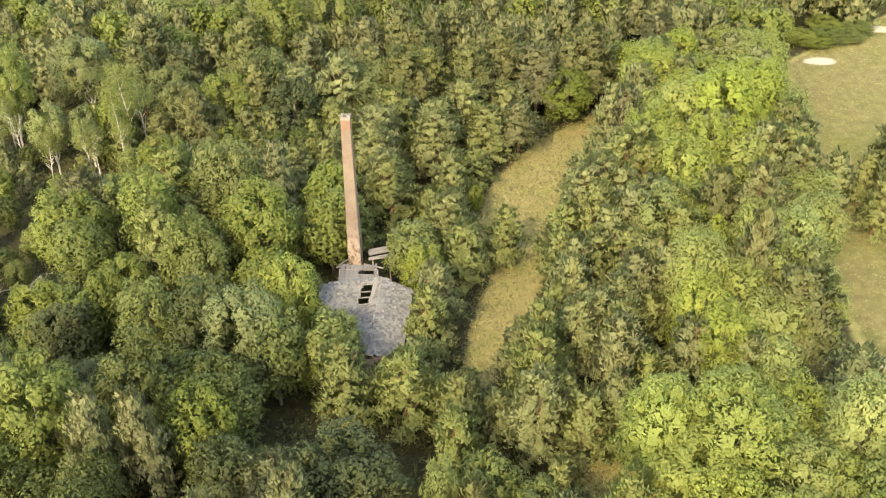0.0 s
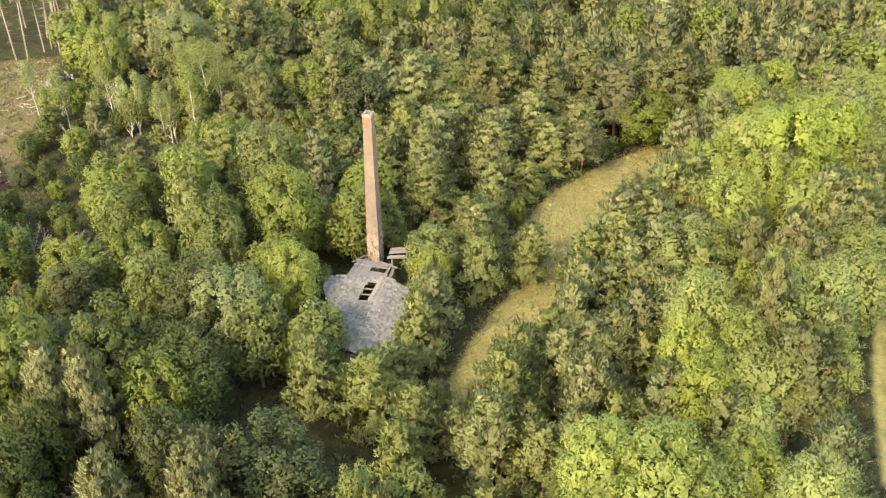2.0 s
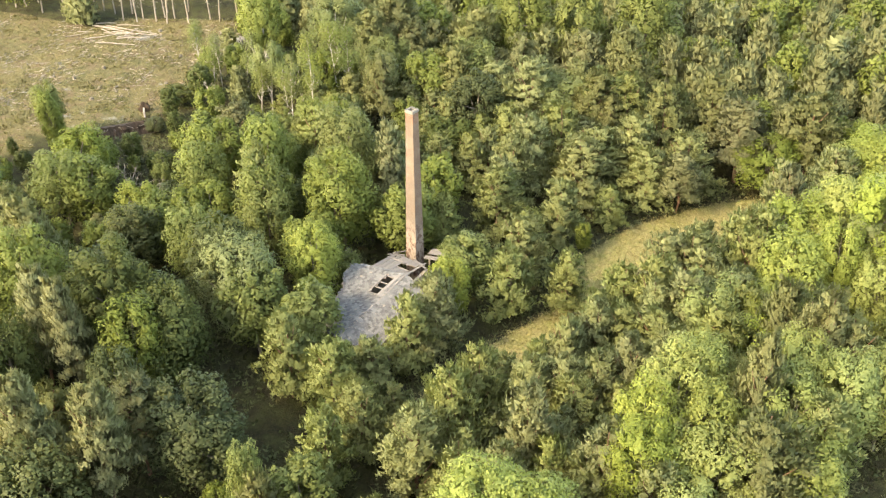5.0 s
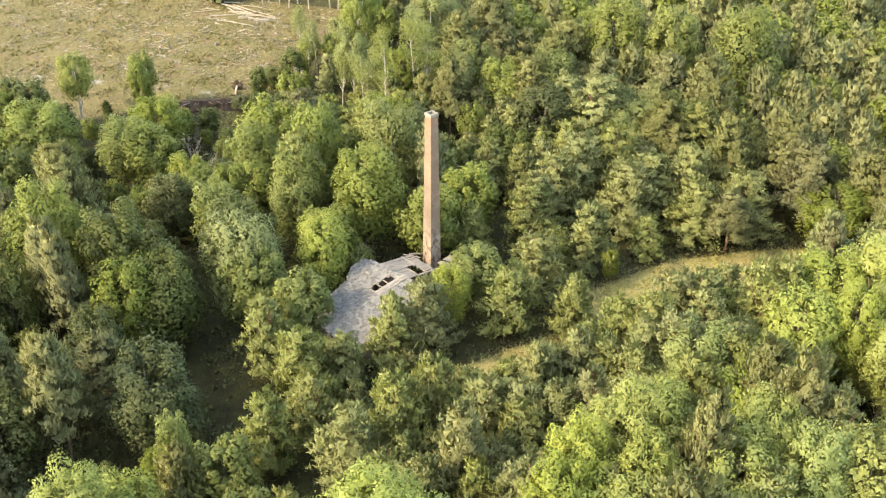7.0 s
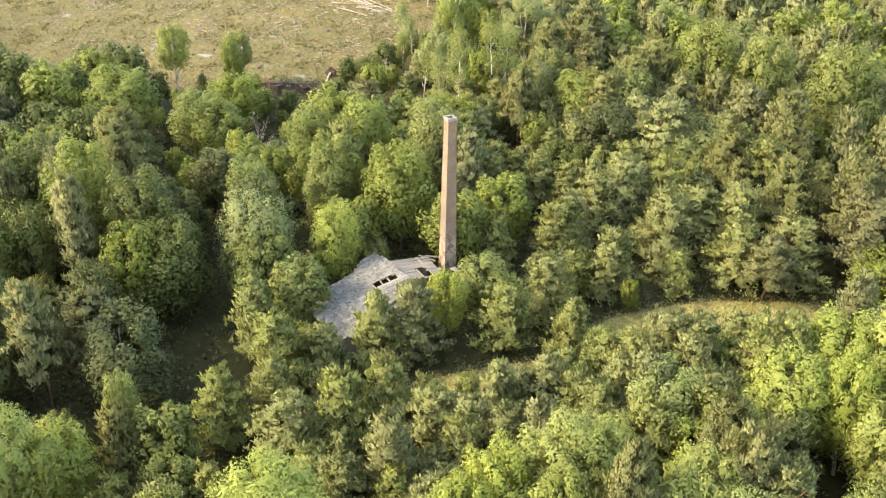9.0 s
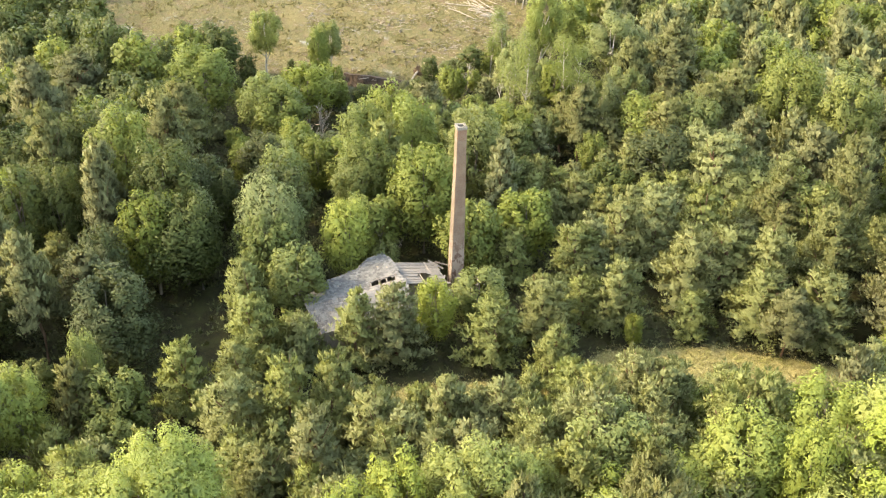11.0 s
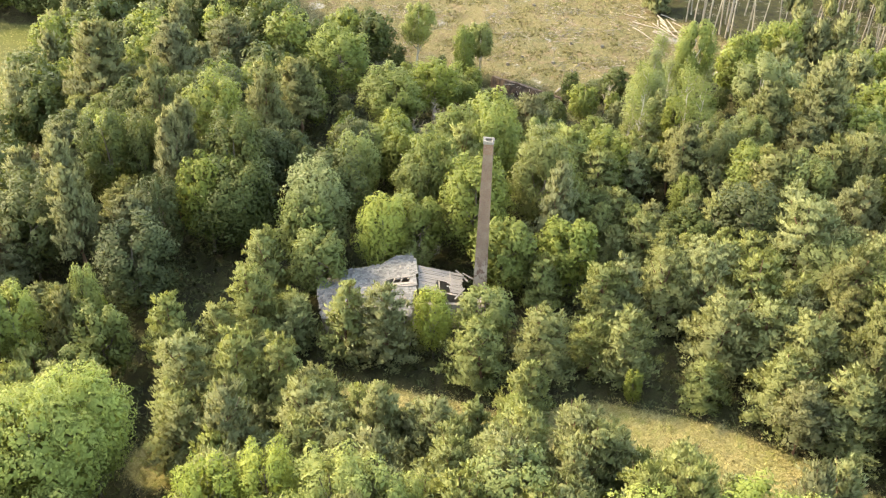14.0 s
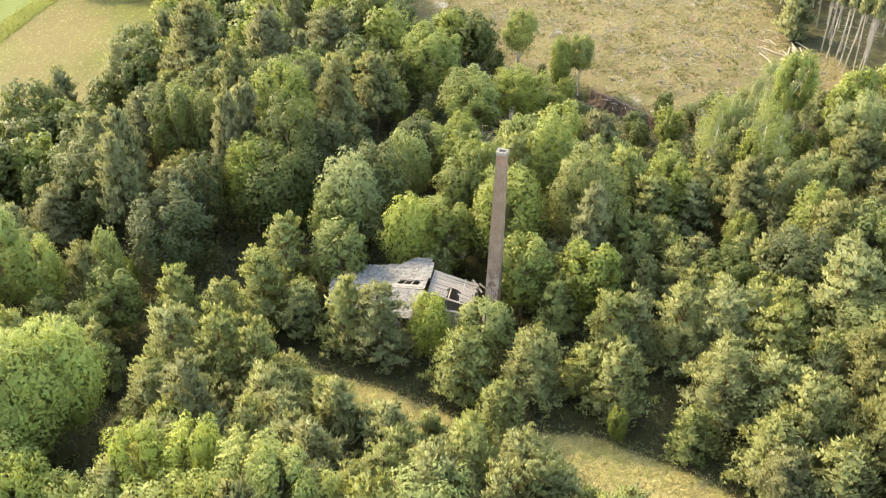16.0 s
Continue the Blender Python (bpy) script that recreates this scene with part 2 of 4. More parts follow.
def tube_data(points, radii, sides=6):
    """A tapered tube along points."""
    verts, faces = [], []
    pts = [Vector(p) for p in points]
    for i, p in enumerate(pts):
        d = (pts[min(i + 1, len(pts) - 1)] - pts[max(i - 1, 0)]).normalized()
        q = d.to_track_quat("Z", "X")
        for k in range(sides):
            a = 2 * math.pi * k / sides
            verts.append(p + q @ Vector((math.cos(a) * radii[i], math.sin(a) * radii[i], 0)))
    for i in range(len(pts) - 1):
        for k in range(sides):
            faces.append((i * sides + k, i * sides + (k + 1) % sides, (i + 1) * sides + (k + 1) % sides, (i + 1) * sides + k))
    faces.append(tuple(range((len(pts) - 1) * sides, len(pts) * sides)))
    faces.append(tuple(reversed(range(sides))))
    return np.array([tuple(v) for v in verts]), faces


# ---- trees: each kind in a few forms, 10 m high ----
def unit(v):
    return v / np.maximum(np.linalg.norm(v, axis=-1, keepdims=True), 1e-6)


def leaves_at(p, n, size, rng, long=1.35):
    """Leaf sprays at places p that face n, as pointed triangles."""
    a = unit(np.cross(n, unit(rng.normal(size=p.shape))))
    b = np.cross(n, a)
    s = size * rng.uniform(0.6, 1.35, (len(p), 1))
    lift = n * s * rng.uniform(-0.3, 0.3, (len(p), 1))
    return np.stack([p - a * s * long * .5 - b * s * .4, p + a * s * long * .6 + lift, p - a * s * .2 + b * s * .6], 1)


def broad_crown(rng, count, size, lobes=60, base=0.22, width=3.0, top=0.5, gappy=0.0, core=0.3):
    """A crown of many small lobes on one rounded form: fine leaf sprays outside, coarse ones in its shaded heart."""
    cz, hz = 10 * (base + 1) / 2, 10 * (1 - base) / 2
    centres, radii = [], []
    lean = rng.normal(size=3) * 2.0
    for i in range(lobes):
        u = (i + 0.5) / lobes
        z = 1 - 2 * u ** 0.9
        a = i * 2.39996 + rng.uniform(-.5, .5)
        r = math.sqrt(max(0.05, 1 - z * z)) ** top
        k = rng.uniform(0.6, 0.88) * (1 + 0.13 * math.sin(a * 2 + lean[0]) + 0.1 * math.sin(a * 3 + lean[1] + z * 3))
        centres.append((math.cos(a) * r * width * k, math.sin(a) * r * width * k, cz + z * hz * rng.uniform(0.7, 0.86)))
        radii.append(rng.uniform(0.15, 0.31) * width * (1.08 - 0.2 * z))
    centres, radii = np.array(centres), np.array(radii)
    weight = radii ** 2 * (1.15 + (centres[:, 2] - cz) / hz * 0.5)
    got = []
    while sum(len(g[0]) for g in got) < count:
        i = rng.choice(lobes, count, p=weight / weight.sum())
        d = unit(rng.normal(size=(count, 3)) + (0, 0, 0.4))
        bump = 1 + 0.16 * np.sin(d @ rng.normal(size=(3,)) * 6 + i)
        loose = rng.uniform(size=count) < 0.18
        p = centres[i] + d * (radii[i] * bump * np.where(loose, rng.uniform(0.85, 1.3, count), rng.uniform(0.93, 1.05, count)))[:, None]
        inner = (np.linalg.norm((p[:, None] - centres[None]) / radii[None, :, None], axis=2) < 0.74).sum(1)
        ok = (inner == 0) | (rng.uniform(size=count) < 0.05)
        ok &= (p[:, 2] > 10 * base * 0.6) & (rng.uniform(size=count) > gappy)
        got.append((p[ok], d[ok]))
    p, d = (np.concatenate([g[k] for g in got])[:count] for k in (0, 1))
    form = unit((p - (0, 0, cz - hz * 0.25)) / (width, width, hz))
    flat = unit(d * 0.9 + (0, 0, 0.22) + rng.normal(size=d.shape) * 0.36)
    leaf = leaves_at(p, flat, size, rng)
    norm = unit(form * 0.42 + d * 0.45 + (0, 0, 0.16) + flat * 0.12)
    n = int(count * core)
    i = rng.integers(0, lobes, n)
    d = unit(rng.normal(size=(n, 3)) + (0, 0, 0.2))
    p = (centres[i] - (0, 0, cz)) * 0.88 + (0, 0, cz - 0.15) + d * (radii[i] * 0.7)[:, None]
    leaf2 = leaves_at(p, unit(d + rng.normal(size=d.shape) * 0.3), max(0.3, size * 1.9), rng)
    return np.concatenate([leaf, leaf2]), np.concatenate([norm, unit((p - (0, 0, cz)) / (width, width, hz) + d * .3)]), centres


def pine_crown(rng, count, size, base=0.1, width=2.6, shape=0.6, core=0.14, boughs=64):
    """Ascending boughs that end in bushy tufts of upright needle shoots, round a coarse shaded heart."""
    u = (np.arange(boughs) + rng.uniform(0, 1, boughs)) / boughs
    z = 10 * (base + (0.93 - base) * u)
    k = 1 - (z / 10 - base) / (1.0 - base)
    a = np.arange(boughs) * 2.39996 + rng.uniform(-.4, .4, boughs)
    lean = rng.uniform(0, 6.28, 2)
    wave = 1 + 0.12 * np.sin(a * 2 + lean[0]) + 0.1 * np.sin(a * 3 + lean[1] + z)
    reach = width * (0.03 + 0.92 * k ** shape) * np.minimum(1.0, 0.72 + 1.6 * u) * rng.uniform(0.66, 1.08, boughs) * wave
    rise = 0.2 + 0.5 * (1 - k) + rng.uniform(-.1, .15, boughs)
    out = np.stack([np.cos(a), np.sin(a), 0 * a], 1)

    def along(b, s):
        p = np.stack([0 * s, 0 * s, z[b]], 1) + (s * reach[b])[:, None] * out[b]
        p[:, 2] += s ** 1.5 * reach[b] * rise[b] * 0.75
        return p

    tufts = boughs * 12
    tb = rng.choice(boughs, tufts, p=(reach + 0.25) / (reach + 0.25).sum())
    ts = rng.uniform(0.1, 1.0, tufts) ** 0.45
    tp = along(tb, ts) + rng.normal(size=(tufts, 3)) * np.array((0.2, 0.2, 0.08)) * (0.4 + reach[tb] * 0.45)[:, None]
    tr = rng.uniform(0.15, 0.34, tufts) * (0.75 + 0.25 * k[tb]) * width / 2.6
    i = rng.choice(tufts, count, p=tr ** 2 / (tr ** 2).sum())
    d = unit(rng.normal(size=(count, 3)) * (1, 1, 0.8) + (0, 0, 0.45))
    p = tp[i] + d * (tr[i] * rng.uniform(0.6, 1.0, count))[:, None]
    form = unit(out[tb[i]] * (0.35 + 0.65 * k[tb[i]])[:, None] + (0, 0, 0.3))
    dd = unit(d * 0.35 + out[tb[i]] * 0.2 + (0, 0, 0.95) + rng.normal(size=p.shape) * 0.25)
    side = unit(np.cross(dd, d + rng.normal(size=p.shape) * 0.5))
    w = size * rng.uniform(0.55, 1.15, (count, 1))
    shoot = np.stack([p - dd * w * .3 - side * w * .26, p + dd * w * 1.0, p - dd * w * .1 + side * w * .26], 1)
    norm = unit(form * 0.5 + d * 0.2 + (0, 0, 0.42) + rng.normal(size=p.shape) * 0.1)
    n = int(count * core)
    b = rng.choice(boughs, n, p=(reach + 0.12) / (reach + 0.12).sum())
    p = along(b, rng.uniform(0.02, 1.0, n) ** 0.6) + rng.normal(size=(n, 3)) * np.array((0.1, 0.1, 0.08)) * (0.3 + reach[b] * 0.42)[:, None]
    p[:, :2] *= 0.8
    form = unit(out[b] + (0, 0, 0.3))
    heart = leaves_at(p, unit(form + rng.normal(size=p.shape) * 0.5), max(0.3, size * 1.0), rng)
    return np.concatenate([shoot, heart]), np.concatenate([norm, form])


def trunk_data(rng, limbs, ends, top=9.2, thick=0.17, start=2.5, sides=6):
    bend = rng.uniform(-.25, .25, (5, 2))
    bend[0] = 0
    zs = np.linspace(-0.3, top, 5)
    pts = [(bend[i][0], bend[i][1], zs[i]) for i in range(5)]
    out = [tube_data(pts, [thick * 1.25, thick, thick * .8, thick * .55, thick * .2], sides)]
    for k in range(limbs):
        e = np.array(ends[k % len(ends)])
        z = start + (k / max(1, limbs)) * (top - start) * 0.7
        f = (z + 0.3) / (top + 0.3) * 4
        i = min(3, int(f))
        a = np.array(pts[i]) + (np.array(pts[i + 1]) - np.array(pts[i])) * (f - i)
        m = a * 0.45 + e * 0.55 + np.array((0, 0, -0.3))
        out.append(tube_data([a, m, e], [thick * .5, thick * .32, thick * .1], 5))
    return join(out)


FORMS = {}


def forms(kind, light, big=0):
    """The meshes of a kind of tree: a list of (trunk, crown); light is 0 for trees close by, 1 for the far woods, 2 beyond them; big trees bear more and finer leaves."""
    if (kind, light, big) in FORMS:
        return FORMS[kind, light, big]
    rng = np.random.default_rng(sum(map(ord, kind)) + light + 50 * big)
    made = []
    for i in range(3 if light else (6, 4, 3)[big]):
        n = int((4300, 1300, 380)[light] * (1.0, 1.35, 1.9)[big])
        scale = (0.93, 1.5, 2.35)[light] * (1.0, 0.77, 0.63)[big]
        if kind == "pine":
            crown = pine_crown(rng, n, 0.47 * scale, rng.uniform(.03, .1), 2.6, rng.uniform(.4, .62))
            trunk = trunk_data(rng, 6, [(math.cos(a) * 1.2, math.sin(a) * 1.2, 4 + a) for a in range(6)], 9.4, 0.13, 1.5)
            mats = PINE_LEAF, PINE_BARK
        elif kind == "tall_pine":
            crown = pine_crown(rng, n, 0.45 * scale, rng.uniform(.2, .34), 2.5, rng.uniform(.42, .66))
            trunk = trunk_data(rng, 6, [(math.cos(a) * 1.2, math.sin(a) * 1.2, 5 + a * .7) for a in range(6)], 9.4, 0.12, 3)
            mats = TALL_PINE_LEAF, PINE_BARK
        else:
            look_of = {"broadleaf": (0.235, 66, .14, BROAD_LEAF, GREY_BARK, 0), "oak": (0.235, 70, .12, OAK_LEAF, GREY_BARK, 0),
                       "lime": (0.21, 76, .16, LIME_LEAF, GREY_BARK, 0), "willow": (0.21, 76, .14, WILLOW_LEAF, GREY_BARK, 0), "birch": (0.22, 34, .40, BIRCH_LEAF, BIRCH_BARK, .1)}[kind]
            size, lobes, base, leaf, bark, gappy = look_of
            if kind in ("lime", "willow") and not light:
                n, size = int(n * 1.5), size * 0.8
            *crown, ends = broad_crown(rng, n, size * scale, lobes, base, 3.0, 0.6, gappy)
            trunk = trunk_data(rng, 7, ends[rng.permutation(len(ends))], 8.0, 0.16, 2.2)
            mats = leaf, bark
        made.append((None if light else mesh_of("trunk", *trunk, mats[1]), crown if light else leaves_mesh("crown", *crown, mats[0])))
    FORMS[kind, light, big] = made
    return made


LABELS = {"pine": ("young pine with dense olive-green needles down to the ground", "pine tree", "pines of the wood"),
          "tall_pine": ("tall pine with grey-green needles on a bare lower trunk", "pine tree", "tall pines of the wood"),
          "broadleaf": ("broadleaf tree with a rounded fresh green crown", "tree", "broadleaf trees of the wood"),
          "oak": ("oak with a broad dark green lobed crown", "oak tree", "oaks of the wood"),
          "lime": ("tree with a bright yellow-green rounded crown", "tree", "yellow-green trees of the wood"),
          "willow": ("tree with a wide rounded pale grey-green crown", "tree", "pale round trees of the wood"),
          "birch": ("slender birch with white trunk and loose crown", "birch tree", "birches of the wood")}
NAMES = {"pine": "pine_tree", "tall_pine": "tall_pine_tree", "broadleaf": "broadleaf_tree", "oak": "oak_tree", "lime": "lime_tree", "willow": "willow_tree", "birch": "birch_tree"}
WIDTH = {"pine": 2.6, "tall_pine": 2.5}
planted = []          # (x, y, radius) of every tree
count_of = {}
far_parts = {}
pick = np.random.default_rng(11)


def plant(kind, x, y, h, r, far=False):
    planted.append((x, y, r))
    w = WIDTH.get(kind, 3.0)
    m = Matrix.LocRotScale((x, y, ground_z(x, y) - 0.05), Euler((pick.uniform(-.04, .04), pick.uniform(-.04, .04), pick.uniform(0, 6.283))), (r / w, r / w, h / 10))
    if far or count_of.get(kind, 0) >= 300:
        light = forms(kind, 2 if far == 2 else 1, int(far != 2 and h > 13.5))
        v, n = light[pick.integers(0, len(light))][1]
        a = np.array(m)
        far_parts.setdefault(kind, []).append(((v.reshape(-1, 3) @ a[:3, :3].T + a[:3, 3]).reshape(-1, 3, 3), unit(n @ np.linalg.inv(a[:3, :3]))))
        return
    count_of[kind] = count_of.get(kind, 0) + 1
    kinds = forms(kind, 0, int(max(h / 10, r / w) > 1.3) + int(max(h / 10.5, r / w) > 1.62))
    trunk, crown = kinds[pick.integers(0, len(kinds))]
    root = tagged(new(NAMES[kind]), *LABELS[kind])
    root.matrix_basis = m
    part("trunk", trunk, root)
    part("crown", crown, root)


# ---- the lie of the land ----
STRIP = [(36, 153, 2.5), (26, 140, 5.5), (19, 130, 5.5), (14.5, 119, 4.8), (15, 108, 3.4), (12, 100, 3.2), (9.5, 93, 2.6), (7.5, 87, 1.8)]
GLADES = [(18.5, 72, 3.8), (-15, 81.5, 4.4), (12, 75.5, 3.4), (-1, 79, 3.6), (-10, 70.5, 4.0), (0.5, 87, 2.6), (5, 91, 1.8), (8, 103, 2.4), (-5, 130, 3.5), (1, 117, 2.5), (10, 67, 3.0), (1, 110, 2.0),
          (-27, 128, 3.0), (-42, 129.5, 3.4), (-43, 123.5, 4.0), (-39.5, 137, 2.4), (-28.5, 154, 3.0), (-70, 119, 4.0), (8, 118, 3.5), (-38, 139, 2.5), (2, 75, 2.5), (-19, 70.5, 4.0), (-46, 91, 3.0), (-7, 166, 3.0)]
GAPS = [(6.9, 83.5, 2.2), (46, 112, 5.5), (48.4, 106, 2.0), (-9, 123, 4.6), (-3.5, 114.8, 2.6), (13.7, 91.4, 2.0), (18.4, 90.5, 1.6), (2.6, 126, 3.2), (31, 74, 3.6), (7.4, 99, 2.2), (43.8, 79, 2.5), (-12.3, 126.5, 2.0),
        (31.3, 70.2, 3.2), (19, 64.8, 2.6), (46.3, 77.8, 2.2), (41, 73, 3.6), (-6.1, 119, 2.2), (-68, 113.5, 4.2), (-64, 118, 3.8), (-72.5, 108.5, 3.0)]

HOLLOW = [(-42, 83.5, 3.6), (-30, 87.0, 3.6), (-17.2, 81.0, 4.0), (-10.5, 75.3, 3.8), (-3, 71.5, 3.8), (4, 70.0, 4.4), (11, 71, 4.2), (16, 71.5, 3.6)]


def ditch_at(x, y):
    u = max(0.0, min(1.0, ((x + 75.5) * 8.0 + (y - 113.0) * 10.5) / 174.25))
    return math.hypot(x + 75.5 - 8.0 * u, y - 113.0 - 10.5 * u)


def ground_z(x, y):
    return -2.6 * math.exp(-(ditch_at(x, y) / 2.1) ** 4) + 0.35 * noise.noise(Vector((x * 0.05, y * 0.05, 3.1))) + 0.12 * noise.noise(Vector((x * 0.23, y * 0.23, 7.7)))


def inside(x, y, poly):
    """How far a place lies inside a convex outline, in metres."""
    d = 1e9
    for (ax, ay), (bx, by) in zip(poly, poly[1:] + poly[:1]):
        length = math.hypot(bx - ax, by - ay)
        d = min(d, ((bx - ax) * (y - ay) - (by - ay) * (x - ax)) / length)
    return d


FELLED_BOXES = [[(-72, 112), (-69, 131), (-78, 158), (-84, 168), (-108, 157), (-108, 108)], [(-93, 78), (-86, 92), (-79, 108), (-108, 120), (-115, 70)], [(-106, 104), (-106, 152), (-128, 148), (-200, 138), (-200, 85), (-112, 66)]]
EAST_BOXES = [[(52, 80), (200, 70), (200, 250), (98, 192), (72, 172), (62, 140), (54, 98)]]
SOUTH_FIELD = [[(-18, 14), (-30, 28), (-52, 33.5), (-76, 34), (-98, 29), (-101, 12), (-97, -4), (-60, -40), (-20, -40)]]
SPRUCE_WOOD = [[(-132, 149), (-107, 154), (-84, 165), (-73, 181), (-90, 208), (-142, 192)]]
CROP = [[(-70, -1.5), (-96, -2.5), (-150, -12), (-260, -160), (-110, -120), (-60, -30)]]
SAND = [(78.5, 171.5, 2.4), (95.5, 185.8, 2.4), (55.5, 87.0, 1.3), (-28.4, 155.0, 1.8)]


def strip_in(x, y, line=STRIP):
    best = -1e9
    for (ax, ay, aw), (bx, by, bw) in zip(line, line[1:]):
        t = max(0.0, min(1.0, ((x - ax) * (bx - ax) + (y - ay) * (by - ay)) / ((bx - ax) ** 2 + (by - ay) ** 2)))
        best = max(best, aw + (bw - aw) * t - math.hypot(x - ax - (bx - ax) * t, y - ay - (by - ay) * t))
    return best


def cover(x, y):
    """How deep a place lies in the meadow, the felled ground, the field, the crop and bare sand."""
    meadow = max(strip_in(x, y), 3.5 - math.hypot(x - 18.5, y - 72), abs_in(x, y, EAST_BOXES))
    sand = max(r - math.hypot((x - a) * .8, (y - b) * 1.3) for a, b, r in SAND)
    # Dark floor colour is kept round the ditch to stand in for its shade.
    return (meadow, min(abs_in(x, y, FELLED_BOXES), ditch_at(x, y) - 2.2), max(abs_in(x, y, SOUTH_FIELD), min(0.1, abs_in(x, y, EAST_BOXES) - 1.0)), abs_in(x, y, CROP), sand)


def abs_in(x, y, polys):
    best = -1e9
    for p in polys:
        area = sum(ax * by - bx * ay for (ax, ay), (bx, by) in zip(p, p[1:] + p[:1]))
        best = max(best, inside(x, y, p if area > 0 else p[::-1]))
    return best


def build_ground():
    xs = np.concatenate([[-3000, -1200, -500, -300], np.arange(-200, 140.1, 1.25), [250, 500, 1200, 3000]])
    ys = np.concatenate([[-3000, -1200, -400, -150], np.arange(-40, 262.1, 1.25), [350, 600, 1200, 3000]])
    nx, ny = len(xs), len(ys)
    verts, masks = [], [[], [], [], [], []]
    for y in ys:
        for x in xs:
            near = -200 <= x <= 140 and -40 <= y <= 262
            verts.append((x, y, ground_z(x, y) if near else 0.0))
            for k, d in enumerate(cover(x, y) if near or y < 60 else (-9, -9, -9, -9, -9)):
                masks[k].append(max(0.0, min(1.0, 0.5 + d / 2.4)))
    faces = [(j * nx + i, j * nx + i + 1, (j + 1) * nx + i + 1, (j + 1) * nx + i) for j in range(ny - 1) for i in range(nx - 1)]
    me = mesh_of("ground", verts, faces, GROUND)
    for k, name in enumerate(("meadow", "felled", "field", "crop", "sand")):
        me.attributes.new(name, "FLOAT", "POINT").data.foreach_set("value", np.array(masks[k], np.float32))
    me.polygons.foreach_set("use_smooth", np.ones(len(me.polygons), bool))
    tagged(new("ground", me), "forest floor with dry straw-coloured meadow and felled clearing", "ground", kind="structure")


build_ground()

# ---- the boiler house: walls, broken roof, lean-to, chimney ----
def ridge_x(y):
    return -3.1 - 0.155 * (98.0 - y)


def roof_z(x, y, east):
    """The long slope falls to the south and sags; the short one falls to the east from the ridge."""
    top = 6.45 + 0.165 * (y - 98.0)
    if east:
        return top + 0.3 - 0.40 * (x - ridge_x(y))
    sag = 0.5 * math.exp(-((x + 7.0) ** 2 + (y - 94.0) ** 2) / 9.0) + 0.12 * noise.noise(Vector((x * .5, y * .5, 2.0)))
    return top + 0.02 * (x + 5.0) + 0.3 * math.exp(-((x - ridge_x(y)) / 1.1) ** 2) - sag


def in_poly(x, y, poly):
    hit = False
    for (ax, ay), (bx, by) in zip(poly, poly[1:] + poly[:1]):
        if (ay > y) != (by > y) and x < (bx - ax) * (y - ay) / (by - ay) + ax:
            hit = not hit
    return hit


HOLE = [(-6.1, 94.8), (-4.7, 94.5), (-3.95, 97.6), (-5.4, 97.9)]
WEST_SIDE = [(-3.05, 98.4), (-8.1, 98.5), (-10.6, 98.0), (-10.4, 95.6), (-9.4, 94.3), (-8.9, 89.8), (-7.0, 87.0), (-4.85, 86.5)]
EAST_SIDE = [(-3.05, 98.4), (-4.85, 86.5), (-1.0, 87.3), (0.45, 97.7)]


def tiles(poly, east, rows_along, rng):
    """Overlapping tiles in courses, some slipped, lifted or lost."""
    ax = np.array(rows_along) / np.linalg.norm(rows_along)
    up = np.array((-ax[1], ax[0]))
    pieces = []
    for i in range(-60, 60):
        for j in range(-60, 60):
            c = np.array((-5.0, 94.0)) + ax * (i + 0.5 * (j % 2)) * 0.33 + up * j * 0.30
            if not in_poly(c[0], c[1], poly) or (not east and in_poly(c[0], c[1], HOLE)) or rng.uniform() < 0.02:
                continue
            corners = []
            lift, yaw = rng.uniform(0, 0.05), rng.normal() * 0.06
            a2 = ax * math.cos(yaw) + up * math.sin(yaw)
            u2 = up * math.cos(yaw) - ax * math.sin(yaw)
            if rng.uniform() < 0.06:
                lift += 0.09
            for s, t, e in ((-1, -1, 1), (1, -1, 1), (1, 1, 0), (-1, 1, 0)):
                q = c + a2 * s * 0.155 + u2 * t * 0.21
                corners.append((q[0], q[1], roof_z(q[0], q[1], east) + 0.02 + e * (0.035 + lift)))
            v = np.array(corners)
            pieces.append((np.concatenate([v - (0, 0, 0.018), v]), [(4, 5, 6, 7), (3, 2, 1, 0), (0, 1, 5, 4), (1, 2, 6, 5), (2, 3, 7, 6), (3, 0, 4, 7)]))
    return join(pieces)


def roof_deck(poly, east, hole=None):
    """The boards under the tiles, as narrow strips that stop at the hole."""
    pieces = []
    x0, x1 = min(p[0] for p in poly), max(p[0] for p in poly)
    y0, y1 = min(p[1] for p in poly), max(p[1] for p in poly)
    step = 0.35
    for i in range(int((x1 - x0) / step) + 1):
        for j in range(int((y1 - y0) / step) + 1):
            x, y = x0 + (i + .5) * step, y0 + (j + .5) * step
            if in_poly(x, y, poly) and not (hole and in_poly(x, y, hole)):
                v = np.array([(x + a * step * .5, y + b * step * .5, roof_z(x + a * step * .5, y + b * step * .5, east)) for a, b in ((-1, -1), (1, -1), (1, 1), (-1, 1))])
                pieces.append((np.concatenate([v - (0, 0, 0.1), v - (0, 0, 0.02)]), [(4, 5, 6, 7), (3, 2, 1, 0), (0, 1, 5, 4), (1, 2, 6, 5), (2, 3, 7, 6), (3, 0, 4, 7)]))
    return join(pieces)


